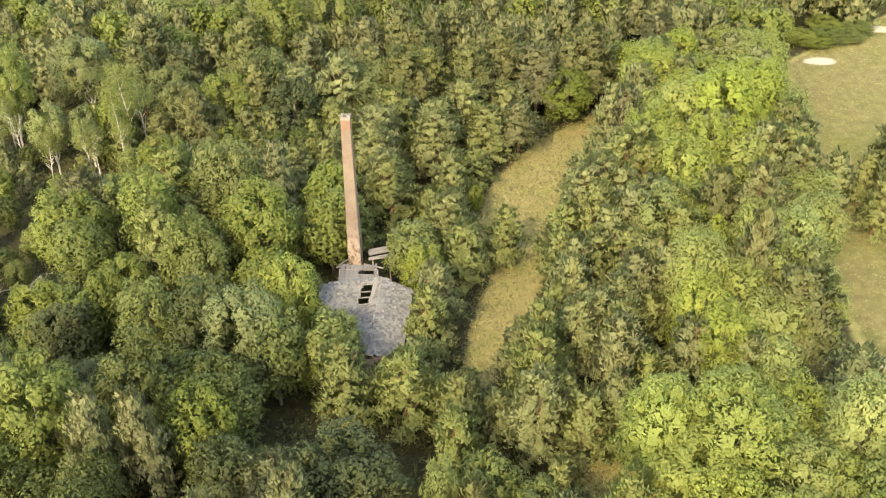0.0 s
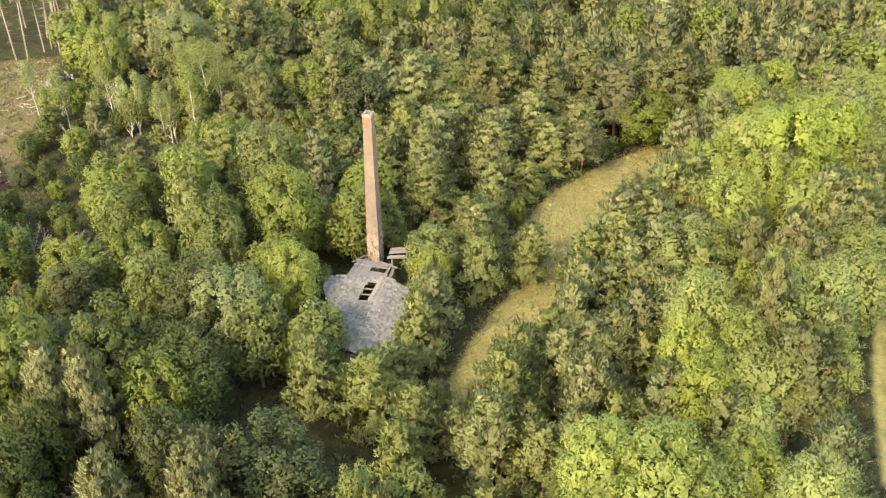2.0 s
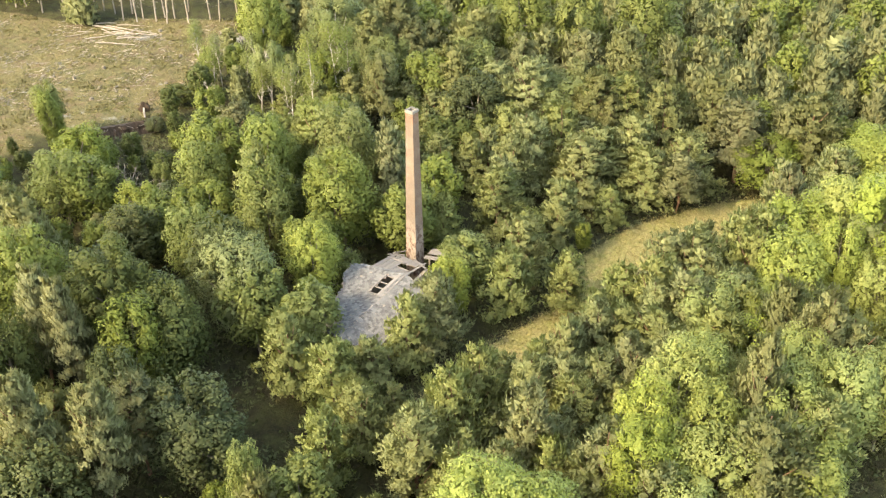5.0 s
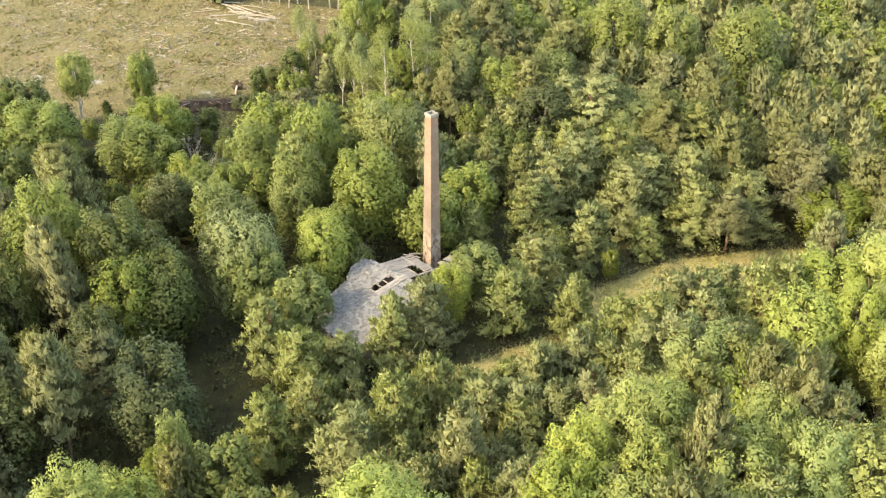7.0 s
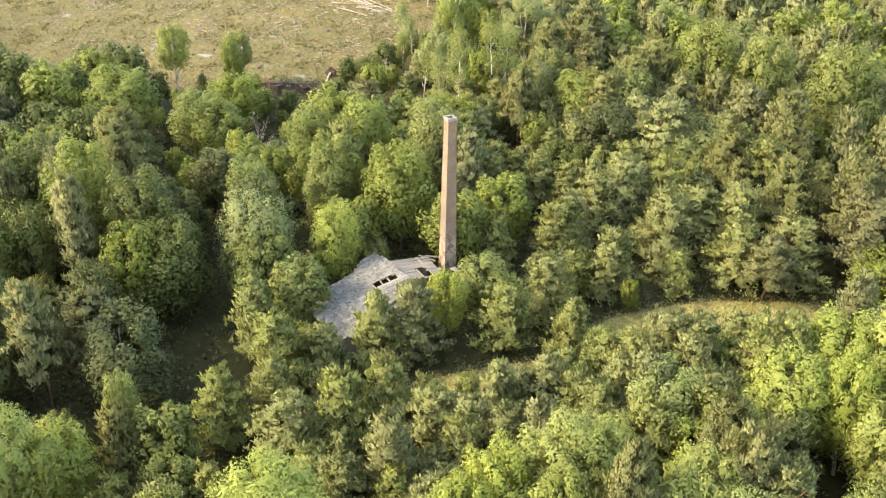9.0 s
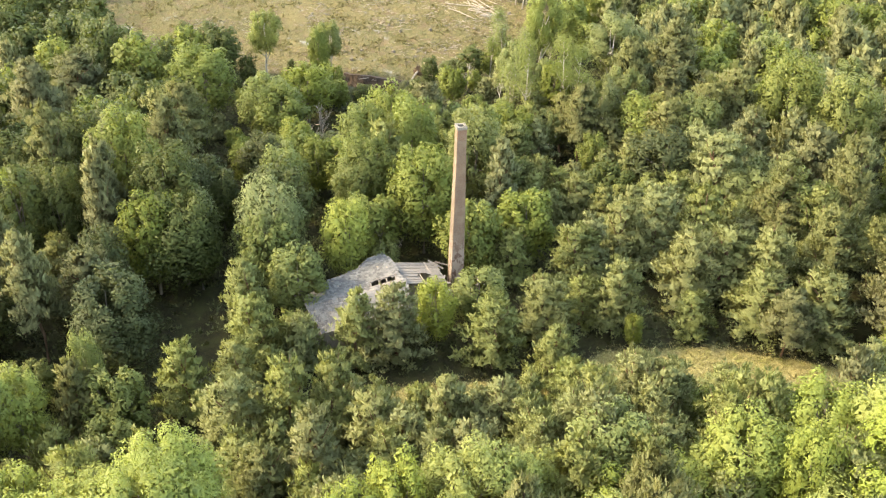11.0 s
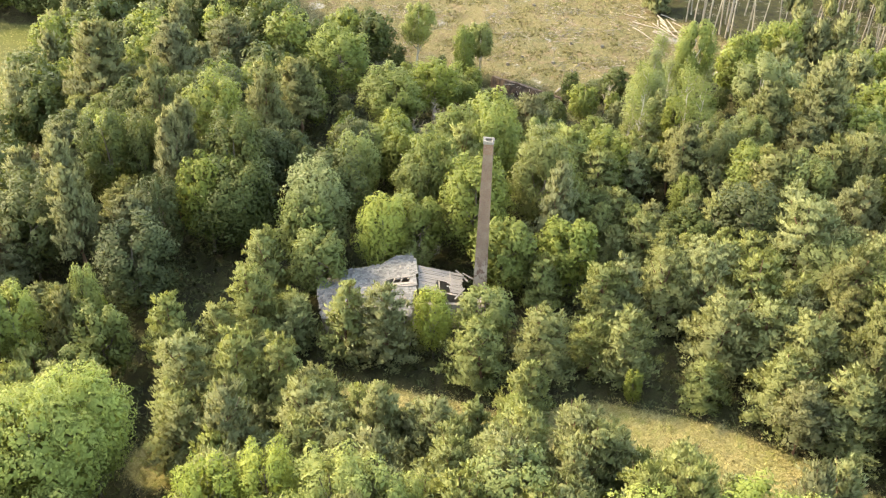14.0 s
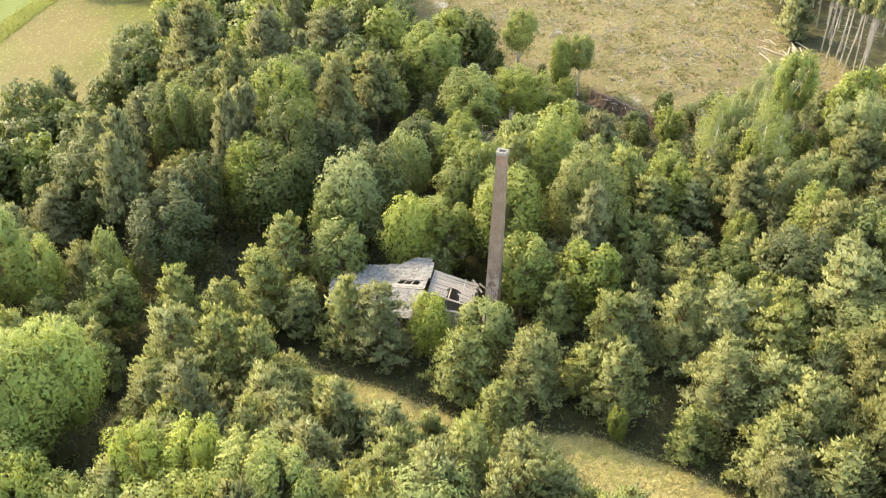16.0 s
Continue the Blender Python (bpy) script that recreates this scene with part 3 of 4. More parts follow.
def build_house():
    rng = np.random.default_rng(5)
    house = tagged(new("derelict_building"), "derelict brick boiler house with a sagging grey tiled roof and holes", "building")
    # walls
    runs = [((-8.6, 87.2), (-1.4, 87.5), 3.6), ((-1.4, 87.6), (-0.1, 97.3), 3.7), ((-9.0, 94.0), (-8.6, 87.3), 3.9), ((-10.4, 97.6), (-9.1, 94.2), 4.6), ((-0.2, 97.5), (-3.4, 98.1), 4.4),
            ((-9.0, 98.2), (-10.3, 97.8), 5.4), ((-3.9, 98.3), (-3.9, 104.6), 3.6), ((-8.4, 104.2), (-8.4, 98.5), 4.2)]
    for (ax, ay), (bx, by), h in runs:
        d = Vector((bx - ax, by - ay, 0))
        v, f = box_data(d.length - 0.02, 0.38, h + 0.3, ((ax + bx) / 2, (ay + by) / 2, (h - 0.3) / 2), d.to_track_quat("X", "Z").to_matrix(), 0.02, rng)
        part("wall", mesh_of("wall", v, f, RUBBLE), house)
    deck_w = part("roof", mesh_of("roof", *roof_deck(WEST_SIDE, False, HOLE), RAFTER), house, "sagging boarded roof slope")
    deck_e = part("roof", mesh_of("roof", *roof_deck(EAST_SIDE, True), RAFTER), house, "boarded roof slope")
    for deck, data in ((deck_w, tiles(WEST_SIDE, False, (1.0, 0.06), rng)), (deck_e, tiles(EAST_SIDE, True, (0.155, 1.0), rng))):
        t = part("tiles", mesh_of("tiles", *data, TILE), deck, "grey cement tiles, many slipped")
        tagged(t, kind="stuff")
    # rafters across the hole, boards along its edges and on the hip
    (ax, ay), (bx, by), (cx, cy), (dx, dy) = HOLE
    for k, w in ((0.02, .14), (0.33, .12), (0.62, .13), (0.97, .2)):
        a = Vector((ax + (dx - ax) * k, ay + (dy - ay) * k, 0))
        b = Vector((bx + (cx - bx) * k, by + (cy - by) * k, 0))
        a.z, b.z = roof_z(a.x, a.y, False) - 0.05, roof_z(b.x, b.y, False) - 0.02
        part("rafter", mesh_of("rafter", *beam_data(a, b, w, 0.12, rng), OLD_WOOD), house)
    for a, b, w in (((ax - .1, ay), (dx - .1, dy), .2), ((bx + .2, by - .2), (cx + .2, cy + .5), .45), ((-3.1, 98.2), (-3.95, 92.6), .16)):
        pa = Vector((*a, roof_z(*a, False) + .09))
        pb = Vector((*b, roof_z(*b, False) + .11))
        part("board", mesh_of("board", *beam_data(pa, pb, w, 0.05, rng), OLD_WOOD), house)
    # lean-to between the roof and the chimney: boards that fall away to the north
    def lean_z(x, y):
        return 5.95 - (y - 98.7) * 0.225 - 0.05 * (x + 6) - 0.1 * math.sin((y - 98.5) * 1.1)
    for k in range(14):
        x = -8.2 + k * 0.325
        y1 = 104.3 + rng.uniform(-.5, .3)
        spans = [(98.7, y1)]
        if 7 <= k <= 12:
            spans = [(98.7, 100.9 + rng.uniform(-.15, .15)), (102.3 + rng.uniform(-.2, .2), y1)]
        for y0, y2 in spans:
            skew = rng.uniform(-.06, .06)
            part("board", mesh_of("board", *beam_data((x, y0, lean_z(x, y0) + rng.uniform(0, .04)), (x + skew, y2, lean_z(x, y2) + rng.uniform(-.03, .08)), 0.31, 0.04, rng), OLD_WOOD), house)
    for y in (99.4, 101.2, 102.6, 104.0):
        part("beam", mesh_of("beam", *beam_data((-8.4, y, lean_z(-8.4, y) - .1), (-3.8, y, lean_z(-3.8, y) - .12), .14, .14, rng), RAFTER), house)
    for a, b, w in (((-8.6, 104.2, 4.75), (-7.3, 106.0, 4.5), .16), ((-3.9, 100.9, 5.5), (-3.3, 98.6, 6.35), .22), ((-5.5, 104.3, 4.7), (-3.0, 103.0, 4.9), .2), ((-8.9, 103.4, 4.95), (-7.2, 104.8, 4.5), .2)):
        part("beam", mesh_of("beam", *beam_data(a, b, w, .12, rng), OLD_WOOD), house)
    # flat remnant east of the chimney
    for k in range(7):
        y = 106.0 + k * 0.36
        if k == 2:
            continue
        part("board", mesh_of("board", *beam_data((-4.9, y - .4, 4.45), (-1.7 + rng.uniform(-.3, .3), y + rng.uniform(-.1, .1), 4.7), .32, .05, rng), OLD_WOOD), house)
    for x in (-4.4, -2.2):
        part("post", mesh_of("post", *beam_data((x, 106.2, -0.2), (x, 106.2, 4.45), .18, .18, rng), RAFTER), house)


def build_chimney():
    root = tagged(new("chimney"), "tall square tapering brick factory chimney with a crumbling top", "chimney")
    root.matrix_basis = pose(-6.55, 106.25, ground_z(-6.55, 106.25), 0, 0, -7)
    rng = np.random.default_rng(9)

    def ring(r, z, jag=0.0, r_in=None):
        return [(sx * r + rng.uniform(-jag, jag), sy * r + rng.uniform(-jag, jag), z + rng.uniform(-jag, jag) * 2) for sx, sy in ((-1, -1), (1, -1), (1, 1), (-1, 1))]

    def shaft(levels, wall_in):
        """A hollow square tube: outer faces, rim and inner faces, with the faces split up the height."""
        v, f = [], []
        for r, z, jag in levels:
            v += ring(r, z, jag)
        n = len(levels)
        for r, z, jag in reversed(levels):
            v += ring(r - wall_in, z, 0)
        m = 2 * n
        for i in range(m - 1):
            for k in range(4):
                f.append((i * 4 + k, i * 4 + (k + 1) % 4, i * 4 + 4 + (k + 1) % 4, i * 4 + 4 + k))
        for k in range(4):
            f.append(((m - 1) * 4 + k, (m - 1) * 4 + (k + 1) % 4, (k + 1) % 4, k))
        return v, f

    half = lambda z: 0.87 - (0.87 - 0.53) * z / 24.5
    v, f = shaft([(half(z), z, 0.006) for z in np.linspace(-0.4, 22.9, 16)], 0.26)
    me = mesh_of("shaft", v, f, BRICK)
    me.materials.append(PALE_BRICK)
    # Face tone follows the sun: paler brick south, redder on the shaded sides.
    for poly in me.polygons:
        poly.material_index = int(poly.normal.y < -0.7)
    part("shaft", me, root, "brown brick shaft, paler on its sunny face, toned redder for the shade elsewhere")
    v, f = shaft([(half(22.9) + 0.012, 22.905, 0), (half(24) + 0.012, 23.6, 0.004), (half(24) + 0.012, 24.2, 0.01)], 0.28)
    part("crown", mesh_of("crown", v, f, RED_BRICK), root, "redder brick band below the rim")
    v, f = shaft([(half(24) + 0.06, 24.2, 0.0), (half(24) + 0.075, 24.34, 0.02), (half(24) + 0.06, 24.52, 0.06)], 0.27)
    part("rim", mesh_of("rim", v, f, LIME_CRUST), root, "crumbling pale mortar rim")
    # loose bricks left standing on the rim
    for k in range(9):
        a = rng.integers(0, 4)
        s = rng.uniform(-.45, .45)
        x, y = [(s, -.47), (.47, s), (s, .47), (-.47, s)][a]
        bx, bf = box_data(.24, .115, .08, (x, y, 24.55), Matrix.Rotation(rng.uniform(0, 3), 3, "Z"), .008, rng)
        part("brick", mesh_of("brick", bx, bf, LIME_CRUST), root)


build_house()
build_chimney()

# ---- trees of the wood that stand out one by one: x, y, height, crown radius ----
PINES_A = [
    (4.4, 70.9, 11.2, 2.3), (17.8, 73.9, 9.7, 2.7), (12.6, 74.5, 12.7, 3.1), (4.7, 76.4, 10.4, 2.6), (-0.4, 79.6, 11.7, 2.9), (-6.9, 80.2, 12.4, 2.8),
    (21.9, 80.5, 14.5, 2.8), (13.2, 80.5, 13.6, 2.8), (13.9, 84.2, 13.4, 2.5), (19.0, 87.2, 11.4, 2.7), (2.1, 90.3, 11.4, 2.5), (24.4, 91.8, 11.2, 2.8),
    (26.5, 94.6, 12.7, 2.8), (19.0, 94.8, 12.1, 2.1), (3.0, 95.0, 11.9, 3.1), (20.7, 99.9, 11.1, 2.6), (27.1, 101.5, 11.7, 3.0),
    (-30.4, 104.8, 14.5, 2.6), (7.5, 105.1, 10.3, 2.8), (25.4, 105.2, 12.1, 2.9), (20.7, 108.0, 11.0, 2.8), (34.3, 108.3, 12.8, 3.1),
]
PINES_B = [
    (24.7, 108.4, 13.5, 2.9), (12.9, 110.2, 9.1, 2.5), (32.0, 111.6, 12.3, 3.0), (5.6, 112.7, 10.3, 3.1), (23.9, 113.3, 13.3, 2.9), (26.6, 114.7, 13.4, 2.9),
    (32.9, 118.0, 14.1, 3.0), (3.7, 118.6, 7.4, 2.7), (-1.6, 120.7, 11.3, 3.1), (30.3, 121.6, 13.4, 3.0), (6.3, 121.8, 10.9, 2.7), (32.9, 122.6, 14.3, 2.5),
    (-2.9, 123.0, 11.4, 2.4), (25.1, 123.5, 9.4, 2.6), (-3.6, 128.3, 12.0, 3.2), (10.5, 129.9, 6.9, 2.3), (4.7, 132.9, 12.1, 3.8), (-3.5, 133.4, 13.3, 3.5),
    (31.5, 136.4, 14.0, 2.5), (5.4, 138.0, 11.1, 3.7), (13.0, 138.1, 10.0, 3.6), (-0.7, 138.4, 13.3, 3.3), (9.6, 141.2, 12.9, 3.1), (36.9, 143.0, 14.1, 3.5),
]
PINES_C = [
    (17.1, 143.7, 11.0, 3.9), (-4.4, 154.0, 13.7, 3.3),
]
TALL_PINES_A = [
    (-50.9, 50.5, 20.9, 5.3), (-17.4, 54.9, 19.4, 2.9), (-11.2, 57.3, 19.0, 2.9), (5.4, 60.2, 12.8, 2.2), (-56.8, 60.8, 19.3, 4.1), (-39.2, 62.0, 19.8, 3.1),
    (-29.4, 66.7, 18.9, 2.8), (-24.0, 66.9, 19.4, 2.5), (-69.0, 67.4, 14.5, 4.7), (-41.6, 77.5, 18.3, 3.4), (-50.2, 80.6, 15.7, 4.2), (42.9, 84.7, 16.0, 4.4),
    (40.1, 92.4, 19.4, 2.7), (43.7, 104.3, 17.9, 3.1), (38.9, 105.4, 16.7, 3.4), (53.3, 114.4, 15.0, 3.4), (-16.6, 116.6, 16.8, 2.6), (33.5, 133.1, 15.1, 2.8),
    (-30.2, 136.4, 15.2, 3.1), (17.7, 138.3, 10.1, 3.1), (11.0, 148.6, 15.5, 3.8), (22.5, 151.1, 14.3, 4.3),
]
TALL_PINES_B = [
    (-42.2, 151.9, 16.3, 3.9), (16.9, 154.2, 15.8, 3.7), (-35.8, 155.2, 13.1, 3.9), (-24.9, 155.6, 15.8, 3.8), (-14.7, 155.7, 15.2, 3.5), (4.1, 157.7, 14.9, 3.4),
    (-5.5, 158.4, 17.0, 4.2), (-42.0, 159.3, 18.4, 4.5), (-25.3, 159.4, 17.3, 4.2), (0.5, 161.3, 18.2, 3.9), (45.2, 163.0, 14.3, 3.9), (31.9, 164.1, 12.1, 3.7),
    (58.9, 174.0, 10.8, 4.2),
]
BROADLEAVES_A = [
    (2.2, 61.3, 14.3, 1.7), (6.2, 64.0, 11.8, 3.0), (-35.3, 70.7, 19.9, 4.5), (-20.2, 71.5, 15.5, 3.5), (39.3, 81.5, 8.9, 2.1), (-14.6, 84.2, 13.0, 3.4),
    (-65.8, 86.2, 14.5, 5.0), (-8.2, 86.5, 11.5, 3.2), (-29.5, 90.8, 14.0, 3.1), (-56.5, 94.1, 11.7, 4.3), (-53.1, 95.7, 10.8, 4.3), (-24.2, 98.7, 13.9, 3.1),
    (-25.9, 100.8, 16.0, 3.5), (-60.7, 101.9, 10.9, 4.2), (-40.2, 104.9, 12.5, 3.7), (-66.3, 106.0, 5.8, 2.8),
    (-17.5, 106.2, 16.7, 4.5), (0.5, 106.3, 9.5, 3.2), (-73.0, 107.8, 12.2, 1.8), (-9.8, 109.4, 12.5, 3.5), (-32.2, 110.1, 16.9, 3.5), (-43.1, 110.7, 13.3, 4.4),
]
BROADLEAVES_B = [
    (-22.6, 115.6, 18.2, 4.2), (-10.3, 117.9, 12.6, 3.5), (10.0, 122.4, 5.3, 1.1), (27.3, 150.0, 9.4, 4.3),
    (-20.3, 166.7, 19.8, 5.2), (-11.4, 169.3, 20.3, 4.7), (-1.1, 173.8, 21.6, 5.1),
]
OAKS_A = [
    (-6.5, 65.3, 14.2, 4.7),
    (-28.7, 56.9, 17.4, 3.7), (-27.7, 61.7, 16.5, 2.7), (-17.2, 65.5, 13.7, 3.1), (-25.9, 74.1, 18.3, 4.3), (-21.1, 75.1, 14.3, 5.4),
    (-19.3, 76.7, 14.7, 3.1), (-21.6, 87.4, 15.2, 4.1), (-43.5, 101.2, 6.5, 3.4), (-17.7, 134.0, 8.7, 3.3), (-16.9, 142.7, 13.2, 4.4),
]
LIMES_A = [
    (2.0, 100.4, 10.2, 2.3),
    (6.1, 49.8, 18.2, 3.5), (5.8, 54.7, 13.8, 2.9), (29.0, 65.0, 19.3, 5.0), (40.6, 65.3, 18.5, 3.4), (23.5, 67.1, 17.5, 4.1), 
    (32.4, 80.6, 15.6, 3.1), (31.4, 84.8, 15.9, 2.9), (36.7, 88.0, 15.2, 3.0), (32.3, 90.9, 16.4, 3.6), (34.1, 93.9, 15.7, 3.4),
    (-13.8, 94.6, 13.8, 3.2), (32.8, 97.1, 14.1, 2.4), (47.6, 99.4, 14.7, 3.5), (42.6, 99.5, 16.3, 3.2), 
    (42.2, 121.0, 16.9, 3.0), (45.3, 128.5, 20.0, 5.4), (41.4, 130.0, 17.4, 4.7), (51.6, 132.9, 19.4, 4.8), (50.3, 148.9, 12.7, 4.6), 
]
WILLOWS_A = [(-5.5, 150.8, 12.7, 5.1), (-18.0, 86.1, 15.5, 4.2)]
BIRCHES_A = [
    (-79.2, 99.4, 13.6, 2.7), (-76.7, 110.9, 11.2, 2.4), (-52.0, 135.2, 13.7, 2.7), (-59.8, 144.0, 19.0, 3.3),
    (-47.0, 137.5, 12.0, 2.8), (-33.5, 141.5, 13.5, 3.0), (-36.0, 147.0, 14.0, 3.2), (-50.5, 153.5, 16.1, 4.6),
]
plant("broadleaf", -11.6, 98.6, 7.6, 2.0)
plant("broadleaf", -11.6, 86.2, 8.0, 2.8)
for x, y, h, r in ((64, 112.5, 10, 3.4), (68, 117, 11.5, 3.8), (65.5, 121, 9, 3.2), (71, 124, 12, 3.9), (73.5, 129.5, 11, 3.6), (77.5, 132.5, 10, 3.4), (73, 118, 10.5, 3.5), (79, 126.5, 11, 3.8), (61, 120, 10, 3.2)):
    plant("tall_pine" if h > 10.4 else "pine", x, y, h, r)
for x, y, h, r in ((80, 178, 2.8, 3.2), (83.5, 180.5, 2.6, 3.4), (86.5, 180, 2.4, 3.0), (89.5, 183, 2.7, 3.4), (77, 179.5, 3.4, 3.0), (84, 185, 3.2, 3.4)):
    plant("broadleaf", x, y, h, r)
for x, y, h, r in ((15.3, 89.0, 9.0, 2.8), (17.3, 92.2, 9.2, 2.4), (18.9, 98.2, 9.0, 2.4), (19.4, 104.2, 9.5, 2.4), (12.0, 87.2, 7.5, 2.2)):
    plant("pine", x, y, h, r * 1.25)
plant("oak", -69, 131.4, 3.6, 2.5)
plant("oak", -65.6, 121.5, 2.6, 1.9)
plant("lime", 73.5, 181.5, 6.0, 3.0)

for group, kind in ((PINES_A, "pine"), (PINES_B, "pine"), (PINES_C, "pine"), (TALL_PINES_A, "tall_pine"), (TALL_PINES_B, "tall_pine"), (BROADLEAVES_A, "broadleaf"), (BROADLEAVES_B, "broadleaf"), (OAKS_A, "oak"), (LIMES_A, "lime"), (BIRCHES_A, "birch"), (WILLOWS_A, "willow")):
    for x, y, h, r in group:
        plant(kind, x, y, h, r * (1.5 if kind == "pine" else 1.34 if kind == "tall_pine" else 1.1))


def mixture(x, y, u):
    """The kind and height of the trees that fill the wood at a place."""
    if x > 18 and y < 71:
        return ("lime" if u < 0.8 else "pine"), (12, 16.5)
    if x > 18 and y < 116:
        if x < 28.5:
            return "pine", (8.8, 12)
        return ("lime" if u < 0.55 else "pine"), (11, 14.5)
    if x > 35 and y < 162:
        return ("lime" if u < 0.66 else "pine"), (11, 15.5)
    if -80 < x < -46 and 84 < y < 152:
        return ("broadleaf" if u < 0.5 else "pine" if u < 0.75 else "oak"), ((5.0, 8.5) if y > 124 else (3.4, 6.4))
    if x < -25 and y > 116:
        return ("pine" if u < 0.35 else "tall_pine" if u < .6 else "birch" if u < 0.75 else "broadleaf"), (9, 14.5)
    if y > 145:
        return ("tall_pine" if u < 0.7 else "pine" if u < .85 else "broadleaf"), (11, 16)
    if y > 112:
        return ("pine" if u < 0.86 else "broadleaf"), (7.5, 10.5)
    if x < -8 and 78 < y:
        return ("broadleaf" if u < 0.55 else "oak"), (8, 12)
    if x < -8:
        return ("oak" if u < 0.6 else "broadleaf" if u < .8 else "tall_pine"), (10, 15)
    return ("pine" if u < 0.78 else "broadleaf"), (6.5, 9.5)


def wooded(x, y):
    if strip_in(x, y) > (-0.9 if y < 112 else -1.5) or max(cover(x, y)) > -0.6 or (-15.5 < x < 2.5 and 85 < y < 109.5):
        return False
    if strip_in(x, y, HOLLOW) > 0 or abs_in(x, y, SPRUCE_WOOD) > 0:
        return False
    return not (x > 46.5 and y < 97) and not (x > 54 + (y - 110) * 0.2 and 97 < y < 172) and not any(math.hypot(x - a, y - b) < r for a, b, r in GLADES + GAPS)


def fill(x0, x1, y0, y1, step, close, far):
    rng = np.random.default_rng(int(x0 * 7 + y0 * 3) % 9973)
    for j in range(int((y1 - y0) / step)):
        for i in range(int((x1 - x0) / step)):
            x = x0 + (i + 0.5 * (j % 2) + rng.uniform(0.1, 0.9)) * step
            y = y0 + (j + rng.uniform(0.1, 0.9)) * step
            u, s, t = rng.uniform(size=3)
            if far and (NEAR[0] < x < NEAR[1] and NEAR[2] < y < NEAR[3] or (inside(x, y, SEEN) < 0) == (far == 1)):
                continue
            thin = 0.66 if x > 15 and 72 < y < 130 else 0.8 if x > 3 and 77 < y < 104 else 1.25 if -46 < x < -8 and y < 112 else 1.0
            if not wooded(x, y) or any(abs(a - x) < 6 and math.hypot(a - x, b - y) < close * thin * (1.5 + c) for a, b, c in planted[:NAMED]):
                continue
            if any(abs(a - x) < 5 and math.hypot(a - x, b - y) < close * thin * 3.4 for a, b, c in planted[NAMED:]):
                continue
            kind, (lo, hi) = mixture(x, y, u)
            h = lo + (hi - lo) * s
            r = h * (0.21 + 0.06 * t) if far and kind == "tall_pine" else h * (0.32 + 0.1 * t) if "pine" in kind else h * (0.25 + 0.08 * t)
            plant(kind, x, y, h, r, far)


NAMED = len(planted)
NEAR = (-50, 60, 48, 160)
fill(*NEAR, 3.5, 0.78, False)
SEEN = [(-95, -20), (46, 54), (56, 72), (111, 204), (80, 230), (45, 246), (-16, 258), (-88, 241), (-120, 218), (-147, 180), (-154, 110), (-150, 72), (-130, 20)]
fill(-160, 118, -25, 262, 5.0, 0.8, 1)
fill(-190, 150, -60, 300, 8.5, 1.3, 2)
for kind, chunks in far_parts.items():
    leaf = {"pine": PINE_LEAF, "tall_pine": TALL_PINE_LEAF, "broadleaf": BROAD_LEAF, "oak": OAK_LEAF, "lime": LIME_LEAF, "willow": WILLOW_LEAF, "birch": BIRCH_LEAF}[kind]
    tagged(new("far_woods", leaves_mesh("far_woods", np.concatenate([c[0] for c in chunks]), np.concatenate([c[1] for c in chunks]), leaf)), "dense far woodland of %s" % LABELS[kind][1] + "s round the clearing", "woods", kind="stuff")


# ---- the felled ground: bare spruce stems at its edge, logs, stumps, brash ----
def build_spruce(x, y, h, rng, proto=[]):
    """A tall bare stem with short dead twigs and a thin green top."""
    if not proto:
        for _ in range(4):
            lean = rng.uniform(-.5, .5, 2)
            pieces = [tube_data([(0, 0, -.4), (lean[0] * .4, lean[1] * .4, 7), (lean[0], lean[1], 15)], [.17, .12, .04], 6)]
            twigs = []
            for k in range(46):
                z = rng.uniform(3.0, 12)
                a, l = rng.uniform(0, 6.28), rng.uniform(.5, 1.5)
                p = np.array((lean[0] * z / 15, lean[1] * z / 15, z))
                twigs.append(tube_data([p, p + (math.cos(a) * l, math.sin(a) * l, -.12 * l)], [.025, .008], 3))
            q, n = pine_crown(rng, 620, .42, .7, 1.25, .8)
            q, n = q * (1, 1, 1.5), n
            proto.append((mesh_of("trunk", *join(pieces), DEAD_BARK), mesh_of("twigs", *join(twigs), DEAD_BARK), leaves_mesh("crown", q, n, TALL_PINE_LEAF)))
    trunk, twigs, crown = proto[rng.integers(0, 4)]
    root = tagged(new("spruce_tree"), "bare pale-stemmed spruce with dead twigs and a thin top", "spruce tree", "bare spruces at the clearing")
    root.matrix_basis = Matrix.LocRotScale((x, y, ground_z(x, y)), Euler((rng.normal() * .05, rng.normal() * .05, rng.uniform(0, 6.28))), (1, 1, h / 15))
    for name, me in (("trunk", trunk), ("twigs", twigs), ("crown", crown)):
        made = part(name, me, root)
        if name == "twigs":
            tagged(made, kind="stuff")


def build_log(a, b, r, rng, label="debarked pale log lying on the felled ground", mat=None):
    root = tagged(new("log"), label, "log", "logs on the felled ground")
    a, b = Vector(a), Vector(b)
    mid = (a + b) / 2
    root.location = mid
    sag = Vector((rng.normal() * .1, rng.normal() * .1, 0))
    v, f = tube_data([a - mid, sag, b - mid], [r, r * .85, r * .6], 8)
    part("stem", mesh_of("stem", v, f, mat or DEAD_BARK), root)


